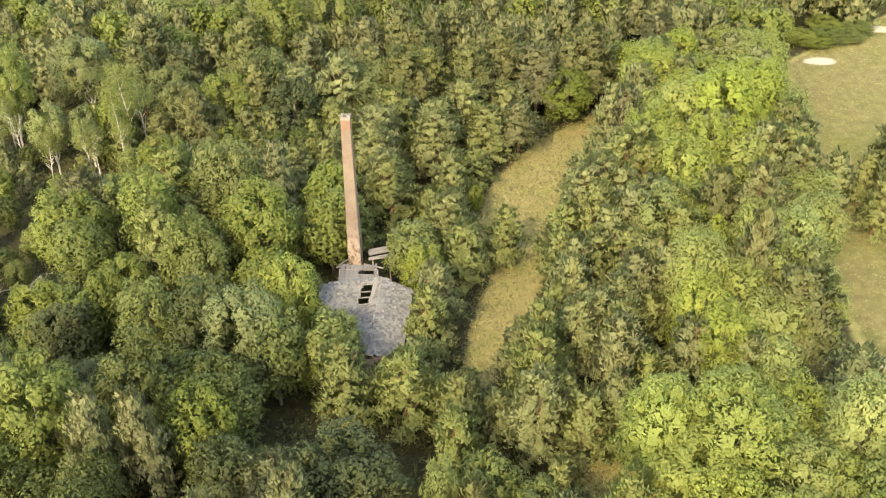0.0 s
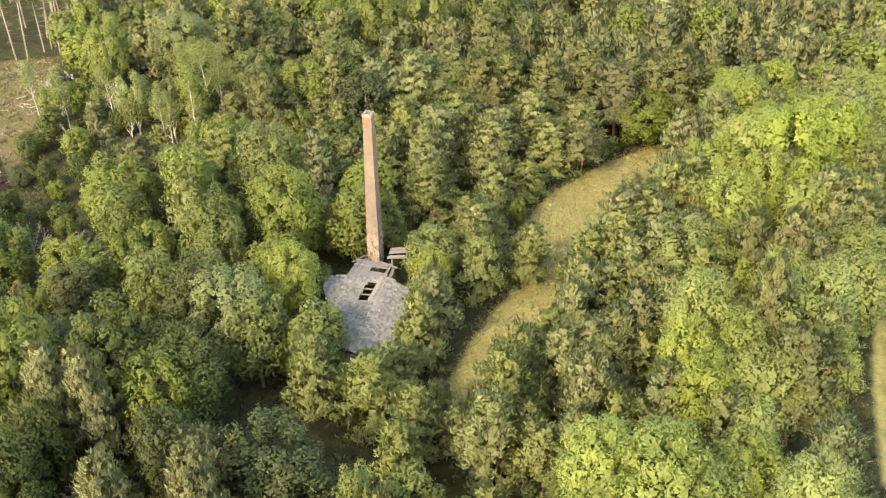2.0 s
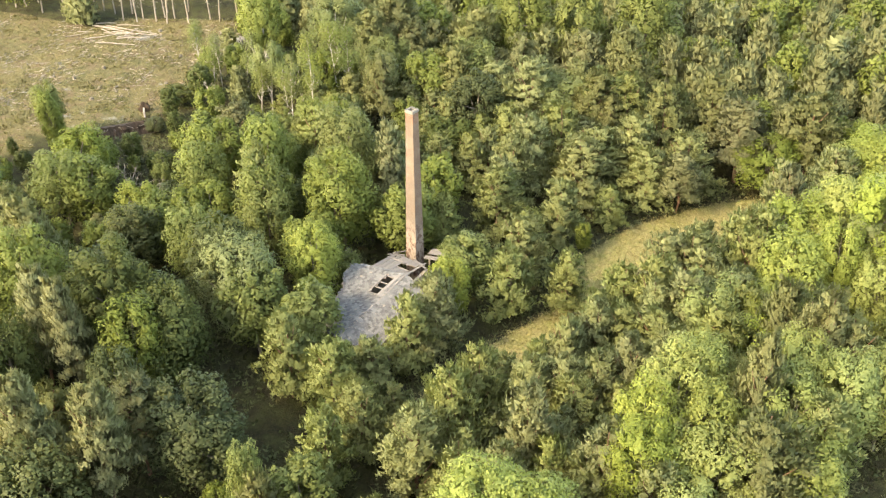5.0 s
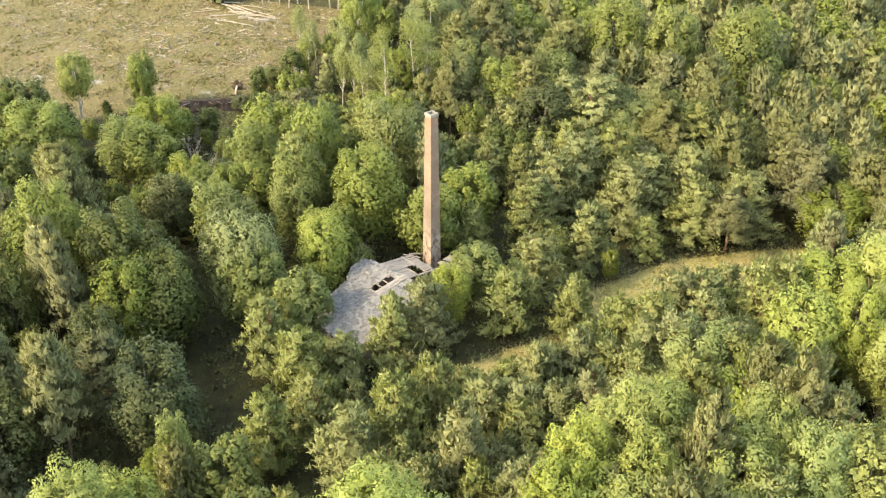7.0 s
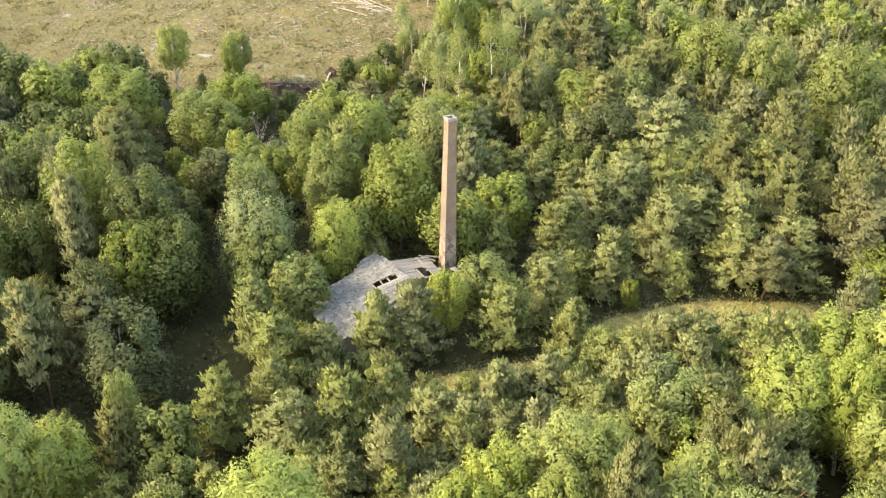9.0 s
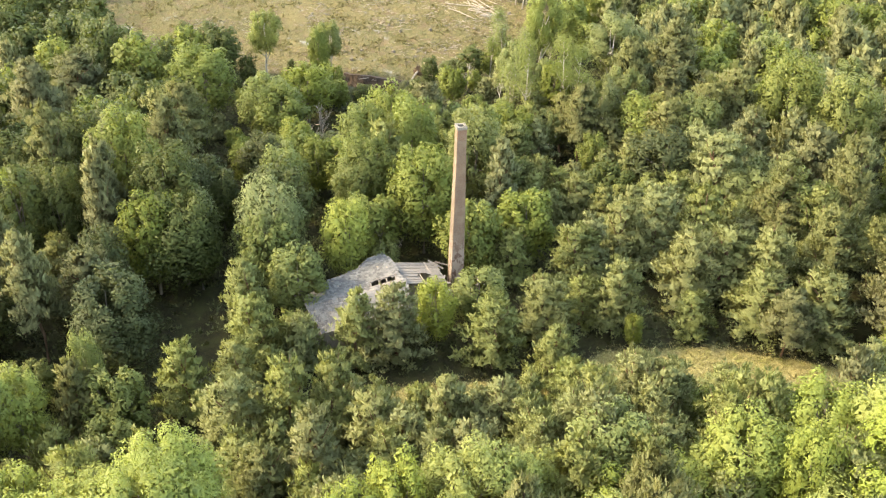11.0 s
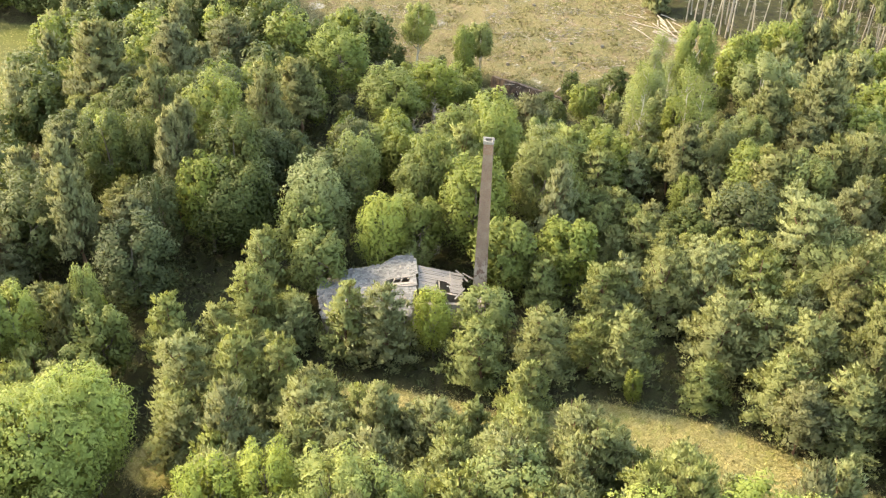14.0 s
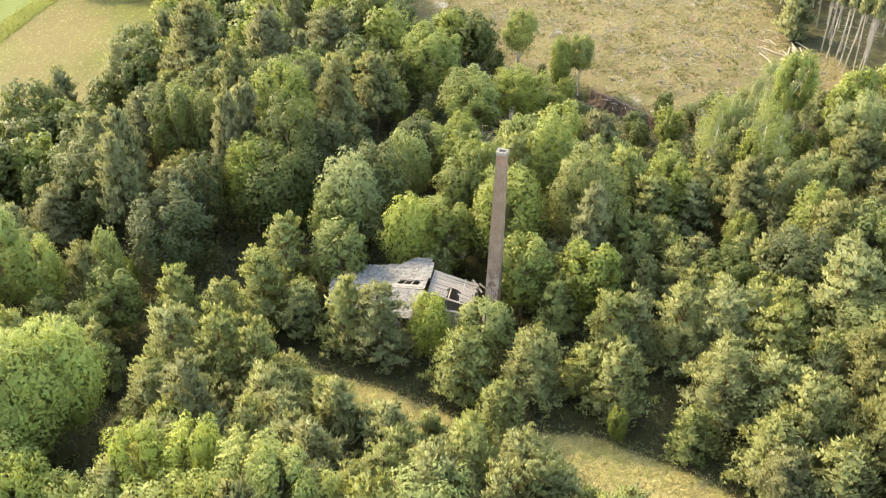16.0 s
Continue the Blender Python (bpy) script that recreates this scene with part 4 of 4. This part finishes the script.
def build_stump(x, y, r, rng, proto=[]):
    if not proto:
        for _ in range(3):
            pts = [(math.cos(a) * (1 + .25 * (k % 2)), math.sin(a) * (1 + .25 * (k % 2))) for k, a in enumerate(np.linspace(0, 6.283, 13)[:12])]
            v = [(px * 1.35, py * 1.35, -.3) for px, py in pts] + [(px * 1.05, py * 1.05, .5) for px, py in pts] + [(px * .92, py * .92, 1.1 + rng.uniform(-.1, .1)) for px, py in pts]
            f = [(j * 12 + k, j * 12 + (k + 1) % 12, j * 12 + 12 + (k + 1) % 12, j * 12 + 12 + k) for j in range(2) for k in range(12)]
            side = mesh_of("bole", v, f, GREY_BARK)
            top = mesh_of("cut_face", [(px * .92, py * .92, 1.0) for px, py in pts] + [(px * .9, py * .9, 1.08) for px, py in pts],
                          [tuple(range(12, 24))] + [(k, (k + 1) % 12, 12 + (k + 1) % 12, 12 + k) for k in range(12)], GREY_BARK)
            proto.append((side, top))
    side, top = proto[rng.integers(0, 3)]
    root = tagged(new("tree_stump"), "sawn grey tree stump on the felled ground", "stump", "stumps on the felled ground")
    root.matrix_basis = Matrix.LocRotScale((x, y, ground_z(x, y)), Euler((0, 0, rng.uniform(0, 6.28))), (r, r, rng.uniform(.25, .5)))
    part("bole", side, root)
    part("cut_face", top, root, "weathered grey sawn face")


def build_root_plate(x, y):
    """A tree thrown by the wind: its dark root plate on edge, its pale stem behind."""
    rng = np.random.default_rng(31)
    root = tagged(new("uprooted_tree"), "uprooted tree stump with a dark earthy root plate and pale stem", "stump")
    root.matrix_basis = pose(x, y, ground_z(x, y), 0, 0, -50)
    n = 18
    v, f = [], []
    for side, thick in ((0, -.22), (1, .22)):
        v.append((thick * 1.2, 0, .75))
        for k in range(n):
            a = 2 * math.pi * k / n
            r = .85 + rng.uniform(-.22, .3)
            v.append((thick + rng.uniform(-.1, .1), math.cos(a) * r, .75 + math.sin(a) * r * .95))
    for k in range(n):
        i, j = 1 + k, 1 + (k + 1) % n
        f += [(0, j, i), (n + 1, n + 1 + i, n + 1 + j), (i, j, n + 1 + j, n + 1 + i)]
    part("root_plate", mesh_of("root_plate", v, f, ROOT_EARTH), root)
    for k in range(11):
        a = rng.uniform(0, 6.28)
        p = Vector((rng.uniform(-.1, .2), math.cos(a) * .6, .75 + math.sin(a) * .6))
        e = p + Vector((rng.uniform(-.5, .2), math.cos(a) * rng.uniform(.4, .9), math.sin(a) * rng.uniform(.3, .7)))
        part("root", mesh_of("root", *tube_data([p, (p + e) / 2 + Vector((0, 0, .1)), e], [.07, .05, .015], 5), ROOT_EARTH), root)
    part("stem", mesh_of("stem", *tube_data([(.2, 0, .7), (1.6, .1, .55), (3.0, .3, .25)], [.2, .17, .14], 8), DEAD_BARK), root, "pale broken stem")


def build_bank():
    """The cut earth face along the ditch, with torn roots hanging out of it."""
    rng = np.random.default_rng(61)
    root = tagged(new("earth_bank"), "dark cut earth bank with torn roots at the clearing's edge", "bank")
    a, b = Vector((-77.6, 113.4, 0)), Vector((-68.4, 125.2, 0))
    along = (b - a).normalized()
    out = Vector((along.y, -along.x, 0))
    n, rows, v = 46, 7, []
    for i in range(n):
        p = a + (b - a) * (i / (n - 1))
        for j in range(rows):
            u = j / (rows - 1)
            bulge = 0.45 * noise.noise(Vector((i * .35, j * .6, 4.0))) + 0.2 * noise.noise(Vector((i * 1.1, j * 1.3, 8.0)))
            q = p + out * (0.2 + 1.5 * u + bulge * (1 if 0 < j else .5))
            top = ground_z(p.x - out.x * 1.5, p.y - out.y * 1.5)
            v.append((q.x, q.y, top + 0.12 + 0.2 * noise.noise(Vector((i * .5, 1.5, 0))) - 2.7 * u ** 0.85))
        q = p - out * 0.9
        v.append((q.x, q.y, ground_z(q.x, q.y) - 0.05))
    w = rows + 1
    f = [(i * w + j, i * w + j + 1, (i + 1) * w + j + 1, (i + 1) * w + j) for i in range(n - 1) for j in range(rows - 1)]
    f += [(i * w + rows, i * w, (i + 1) * w, (i + 1) * w + rows) for i in range(n - 1)]
    part("earth", mesh_of("earth", v, f, ROOT_EARTH), root)
    for k in range(42):
        u = rng.uniform(.3, 1.0) if k % 3 else rng.uniform(0, 1)
        p = a + (b - a) * u + out * rng.uniform(.2, .9)
        p.z = rng.uniform(-1.1, 0.25)
        d = Vector((out.x * rng.uniform(.2, 1) + along.x * rng.normal(), out.y * rng.uniform(.2, 1) + along.y * rng.normal(), rng.uniform(-.5, .7)))
        e = p + d * rng.uniform(.5, 1.2)
        part("root", mesh_of("root", *tube_data([p, (p + e) / 2 + Vector((0, 0, rng.uniform(-.1, .2))), e], [.07, .05, .015], 5), DEAD_BARK if k % 2 else ROOT_EARTH), root)


def scatter_brash(name, label, region, count, length, mat, seed):
    """Broken branches strewn over the ground, past counting."""
    rng = np.random.default_rng(seed)
    pieces = []
    while len(pieces) < count:
        x, y = rng.uniform(region[0], region[1]), rng.uniform(region[2], region[3])
        heap = noise.noise(Vector((x * .16, y * .16, 9.3)))
        if abs_in(x, y, FELLED_BOXES) < 0.3 or heap < rng.uniform(-.15, .4):
            continue
        a, l = rng.normal() * .9 + heap * 4, rng.uniform(.4, 1) * length
        z = ground_z(x, y) + rng.uniform(.02, .3)
        p = np.array((x, y, z))
        pieces.append(tube_data([p, p + (math.cos(a) * l, math.sin(a) * l, rng.uniform(-.1, .3))], [.055, .02], 3))
    tagged(new(name, mesh_of(name, *join(pieces), mat)), label, "branches", kind="stuff")


def scatter_tufts(name, label, test, region, count, size, mat, seed, blades=5):
    """Grass tufts or low herbs, past counting."""
    rng = np.random.default_rng(seed)
    at = []
    while len(at) < count:
        x, y = rng.uniform(region[0], region[1]), rng.uniform(region[2], region[3])
        if test(x, y, rng):
            at.append((x, y, ground_z(x, y)))
    p = np.repeat(np.array(at), blades, axis=0)
    k = len(p)
    p[:, :2] += rng.normal(size=(k, 2)) * size * .45
    d = unit(rng.normal(size=(k, 3)) * (.8, .8, .2) + (0, 0, .7))
    side = unit(np.cross(d, rng.normal(size=(k, 3))))
    s = size * rng.uniform(.5, 1.3, (k, 1))
    tri = np.stack([p - side * s * .3 - (0, 0, .03), p + d * s, p + side * s * .3 - (0, 0, .03)], 1)
    n = unit(np.cross(side, d) * .2 + (0, 0, 1.0) + rng.normal(size=(k, 3)) * .25)
    tagged(new(name, leaves_mesh(name, tri, n, mat)), label, "grass", kind="stuff")


STRAW = leaf_material("straw_grass", (0.17, 0.142, 0.055), (0.28, 0.238, 0.1), (0.215, 0.2, 0.068), 0.6, 0.3)
DRY_GRASS = leaf_material("clearing_grass_blades", (0.095, 0.080, 0.034), (0.145, 0.122, 0.054), (0.115, 0.104, 0.040), 0.5, 0.3)
HERB = leaf_material("undergrowth_leaves", (0.036, 0.043, 0.013), (0.075, 0.08, 0.022), (0.085, 0.072, 0.03), 0.7, 0.4)
SCRUB = leaf_material("scrub_leaves", (0.07, 0.06, 0.025), (0.13, 0.11, 0.045), (0.10, 0.105, 0.035), 0.6, 0.35)
rng = np.random.default_rng(77)
stems = []
while len(stems) < 92:
    u = rng.uniform()
    x, y = rng.uniform(-132, -74), rng.uniform(149, 200)
    deep = abs_in(x, y, SPRUCE_WOOD)
    if 0.3 < deep < 22 * u * u + 0.8 and all(math.hypot(x - a, y - b) > 1.5 for a, b in stems):
        stems.append((x, y))
        build_spruce(x, y, rng.uniform(14, 18), rng)
for ax, ay, bx, by in ((-107.5, 152.2, -95, 153.4), (-104, 150.2, -93.5, 153.2), (-110, 150.8, -99.5, 151.4), (-51.2, 132.1, -48.2, 133.7)):
    build_log((ax, ay, ground_z(ax, ay) + .15), (bx, by, ground_z(bx, by) + .3), .13, rng)
for k in range(16):
    x, y, a = -104 + rng.normal() * 4.0, 149 + rng.normal() * 2.2, 0.5 + rng.normal() * .35
    l = rng.uniform(1.4, 3.2)
    z = ground_z(x, y) + .12 + rng.uniform(0, .35)
    build_log((x - math.cos(a) * l, y - math.sin(a) * l, z), (x + math.cos(a) * l, y + math.sin(a) * l, z + rng.uniform(-.05, .2)), rng.uniform(.08, .14), rng)
for k in range(14):
    x, y = rng.uniform(-125, -72), rng.uniform(108, 162)
    if abs_in(x, y, FELLED_BOXES) > 1.5:
        build_stump(x, y, rng.uniform(.18, .32), rng)
build_root_plate(-72.4, 126.0)
build_bank()
scatter_brash("brash", "grey broken branches strewn over the felled ground", (-150, -68, 90, 175), 1900, 1.3, DEAD_BARK, 3)
scatter_tufts("clearing_scrub", "brown-green heather and brambles on the felled ground", lambda x, y, r: abs_in(x, y, FELLED_BOXES) > .2 and noise.noise(Vector((x * .22, y * .22, 5.1))) + .5 * noise.noise(Vector((x * .7, y * .7, 2.2))) > r.uniform(.0, .35), (-150, -68, 80, 168), 3600, .4, SCRUB, 14, 6)
scatter_tufts("clearing_grass", "dry tufted grass between the stumps", lambda x, y, r: abs_in(x, y, FELLED_BOXES) > r.uniform(-.8, .3), (-160, -66, 70, 178), 9000, .3, DRY_GRASS, 4, 4)
scatter_tufts("meadow_grass", "straw-coloured dry meadow grass", lambda x, y, r: max(strip_in(x, y), 3.5 - math.hypot(x - 18.5, y - 72)) > r.uniform(-1.5, .3), (0, 40, 66, 156), 14000, .2, STRAW, 5)
scatter_tufts("field_grass", "dry grass of the open field", lambda x, y, r: max(cover(x, y)[2], abs_in(x, y, EAST_BOXES)) > r.uniform(-1.5, .3) and abs_in(x, y, CROP) < 0, (-100, 100, -10, 190), 14000, .17, STRAW, 6, 4)
scatter_tufts("rough_verge", "rank pale green grass along the edge of the crop", lambda x, y, r: abs(abs_in(x, y, CROP) + .8) < 2.2, (-104, -62, -12, 4), 5000, .42, LIME_LEAF, 8, 5)
scatter_tufts("undergrowth", "low dark undergrowth of herbs and brambles under the trees", lambda x, y, r: max(cover(x, y)) < -.2 and not (-13 < x < 0 and 87 < y < 105) and noise.noise(Vector((x * .2, y * .2, 1.7))) > r.uniform(-.5, .25), (-70, 64, 46, 170), 13000, .55, HERB, 7, 5)


def build_dead_tree(x, y, h, seed):
    """A bare dead tree: trunk and forking grey boughs."""
    rng = np.random.default_rng(seed)
    root = tagged(new("dead_tree"), "dead leafless tree with bare grey forking branches", "tree")
    root.location = (x, y, ground_z(x, y))
    pieces = []

    def grow(p, d, length, r, depth):
        e = p + d * length
        bend = p + d * length * .5 + rng.normal(size=3) * length * .06
        pieces.append(tube_data([p, bend, e], [r, r * .8, r * .6], 5 if depth < 2 else 3))
        if depth < 4:
            for _ in range(3 if depth else 5):
                grow(p + d * length * rng.uniform(.45, 1), unit(d + rng.normal(size=3) * .55 + (0, 0, .1)), length * rng.uniform(.45, .7), r * .55, depth + 1)

    grow(np.array((0, 0, -.3)), unit(np.array((rng.normal() * .1, rng.normal() * .1, 1.0))), h * .5, h * .018, 0)
    part("trunk", mesh_of("trunk", *pieces[0], DEAD_BARK), root)
    tagged(part("branches", mesh_of("branches", *join(pieces[1:]), DEAD_BARK), root), kind="stuff")


for k, (x, y, h) in enumerate(((-44.5, 98.3, 8.6), (-41.3, 101.8, 7.5), (-24.0, 60.5, 9.5), (-13.9, 99.2, 7.6), (-52, 101.5, 7.5), (-62, 131, 6.5))):
    build_dead_tree(x, y, h, 100 + k)


def build_bare_birch(x, y, h, lean, seed):
    """A tall white stem with rising bare boughs and a small leafy top."""
    rng = np.random.default_rng(seed)
    root = tagged(new("birch_tree"), "tall white-stemmed birch, bare below, with a thin leafy top", "birch tree", "bare birches in the gap")
    root.location = (x, y, ground_z(x, y))
    way = lambda u: np.array((lean[0] * u ** 1.6 + .15 * math.sin(u * 5 + seed), lean[1] * u ** 1.6, h * u))
    part("trunk", mesh_of("trunk", *tube_data([way(u) - (0, 0, .3 * (u == 0)) for u in np.linspace(0, 1, 8)], np.linspace(h * .012, .03, 8), 7), BIRCH_BARK), root)
    pieces, ends = [], []
    for k in range(13):
        u = rng.uniform(.32, .92)
        a, l = rng.uniform(0, 6.28), rng.uniform(.10, .2) * h * (1.15 - u * .6)
        p = way(u)
        e = p + (math.cos(a) * l * .55, math.sin(a) * l * .55, l * .9)
        ends.append(e)
        pieces.append(tube_data([p, (p + e) / 2 + rng.normal(size=3) * .12, e], [.06, .045, .015], 4))
        for _ in range(3):
            q = p + (e - p) * rng.uniform(.4, .9)
            pieces.append(tube_data([q, q + unit(rng.normal(size=3) + (0, 0, .8)) * rng.uniform(.4, 1.1)], [.025, .008], 3))
    tagged(part("branchwork", mesh_of("branchwork", *join(pieces), BIRCH_BARK), root), kind="stuff")
    ends = np.array([e for e in ends if e[2] > h * .62] + [way(1.0), way(.93)])
    many = 2600 if h > 15 else 1400
    i = rng.integers(0, len(ends), many)
    off = rng.normal(size=(many, 3)) * (.55, .55, .6) * (1.35 if h > 15 else 1.0)
    n = unit(off + (0, 0, .6) + rng.normal(size=off.shape) * .4)
    part("crown", leaves_mesh("crown", leaves_at(ends[i] + off, n, .17, rng), unit(n + (0, 0, .5)), BIRCH_LEAF), root)


for k, (x, y, h, lx, ly) in enumerate(((-40.8, 131.9, 17.5, -.3, .5), (-40.9, 139.0, 17, -.6, -.5), (-39.6, 140.4, 16, .2, .3), (-45.5, 131.8, 12, -.9, .2), (-44.5, 131.5, 11, -.5, .6), (-52.2, 133.0, 9.5, .5, .2), (-58.8, 140.5, 11, -1.2, .4), (-66.7, 137.8, 8, .4, .3), (-67.2, 140.2, 9.5, -.3, .2), (-73.9, 142.5, 10, -.4, .2), (-62.3, 141.6, 7, .8, .1), (-62.5, 147.6, 9, .2, .2))):
    build_bare_birch(x, y, h, (lx, ly), 200 + k)

heap = tagged(new("stone_heap"), "heap of pale grey field stones at the edge of the clearing", "stones")
heap.location = (-77.7, 157.0, ground_z(-77.7, 157.0))
srng = np.random.default_rng(41)
for k in range(46):
    bm = bmesh.new()
    bmesh.ops.create_icosphere(bm, subdivisions=1, radius=srng.uniform(.3, .75))
    for v in bm.verts:
        v.co *= 1 + .35 * noise.noise(v.co * 2.3 + Vector((k, 0, 0)))
    me = bpy.data.meshes.new("stone")
    bm.to_mesh(me)
    bm.free()
    me.materials.append(STONE)
    a, r = srng.uniform(0, 6.28), srng.uniform() ** .6
    part("stone", me, heap, m=Matrix.LocRotScale((math.cos(a) * r * 1.8, math.sin(a) * r * 3.6, 1.1 * (1 - r) + .05), Euler(srng.uniform(0, 3, 3)), (1.2, .9, .6)))

# a heap of sandy earth under the pines
heap = tagged(new("earth_mound"), "small heap of bare orange-brown sandy earth under the pines", "mound")
heap.location = (-28.2, 156.5, ground_z(-28.2, 156.5))
v, f = [(0, 0, .9)], []
for ring in range(1, 6):
    for k in range(20):
        a = 2 * math.pi * k / 20
        r = ring * .5 * (1 + .25 * noise.noise(Vector((math.cos(a) * 2, math.sin(a) * 2, ring * .3))))
        v.append((math.cos(a) * r * 1.5, math.sin(a) * r, .9 * math.cos(min(1.0, ring / 5) * 1.62) + .08 * noise.noise(Vector((a * 3, ring, 0)))))
f += [(0, 1 + k, 1 + (k + 1) % 20) for k in range(20)]
f += [(1 + r * 20 + k, 1 + (r + 1) * 20 + k, 1 + (r + 1) * 20 + (k + 1) % 20, 1 + r * 20 + (k + 1) % 20) for r in range(4) for k in range(20)]
part("earth", mesh_of("earth", v, f, bark_material("sandy_earth", (0.16, 0.09, 0.045), (0.3, 0.19, 0.1), 1.5)), heap)

# a white-painted post and a pale stone in the grass
post = tagged(new("marker_post"), "short white-painted wooden marker post by the bank", "post")
post.location = (-71.0, 121.0, ground_z(-71, 121))
part("shaft", mesh_of("shaft", *tube_data([(0, 0, -.2), (0, 0, 1.2), (0, 0, 1.28)], [.1, .1, .06], 8), STONE), post)
stone = tagged(new("boulder"), "pale boulder lying in the meadow grass", "rock")
stone.location = (14.0, 105.6, ground_z(14, 105.6) + .1)
bm = bmesh.new()
bmesh.ops.create_icosphere(bm, subdivisions=2, radius=.18)
for v in bm.verts:
    v.co *= 1 + .25 * noise.noise(v.co * 4)
    v.co.z *= .6
me = bpy.data.meshes.new("boulder")
bm.to_mesh(me)
me.materials.append(STONE)
part("rock", me, stone)
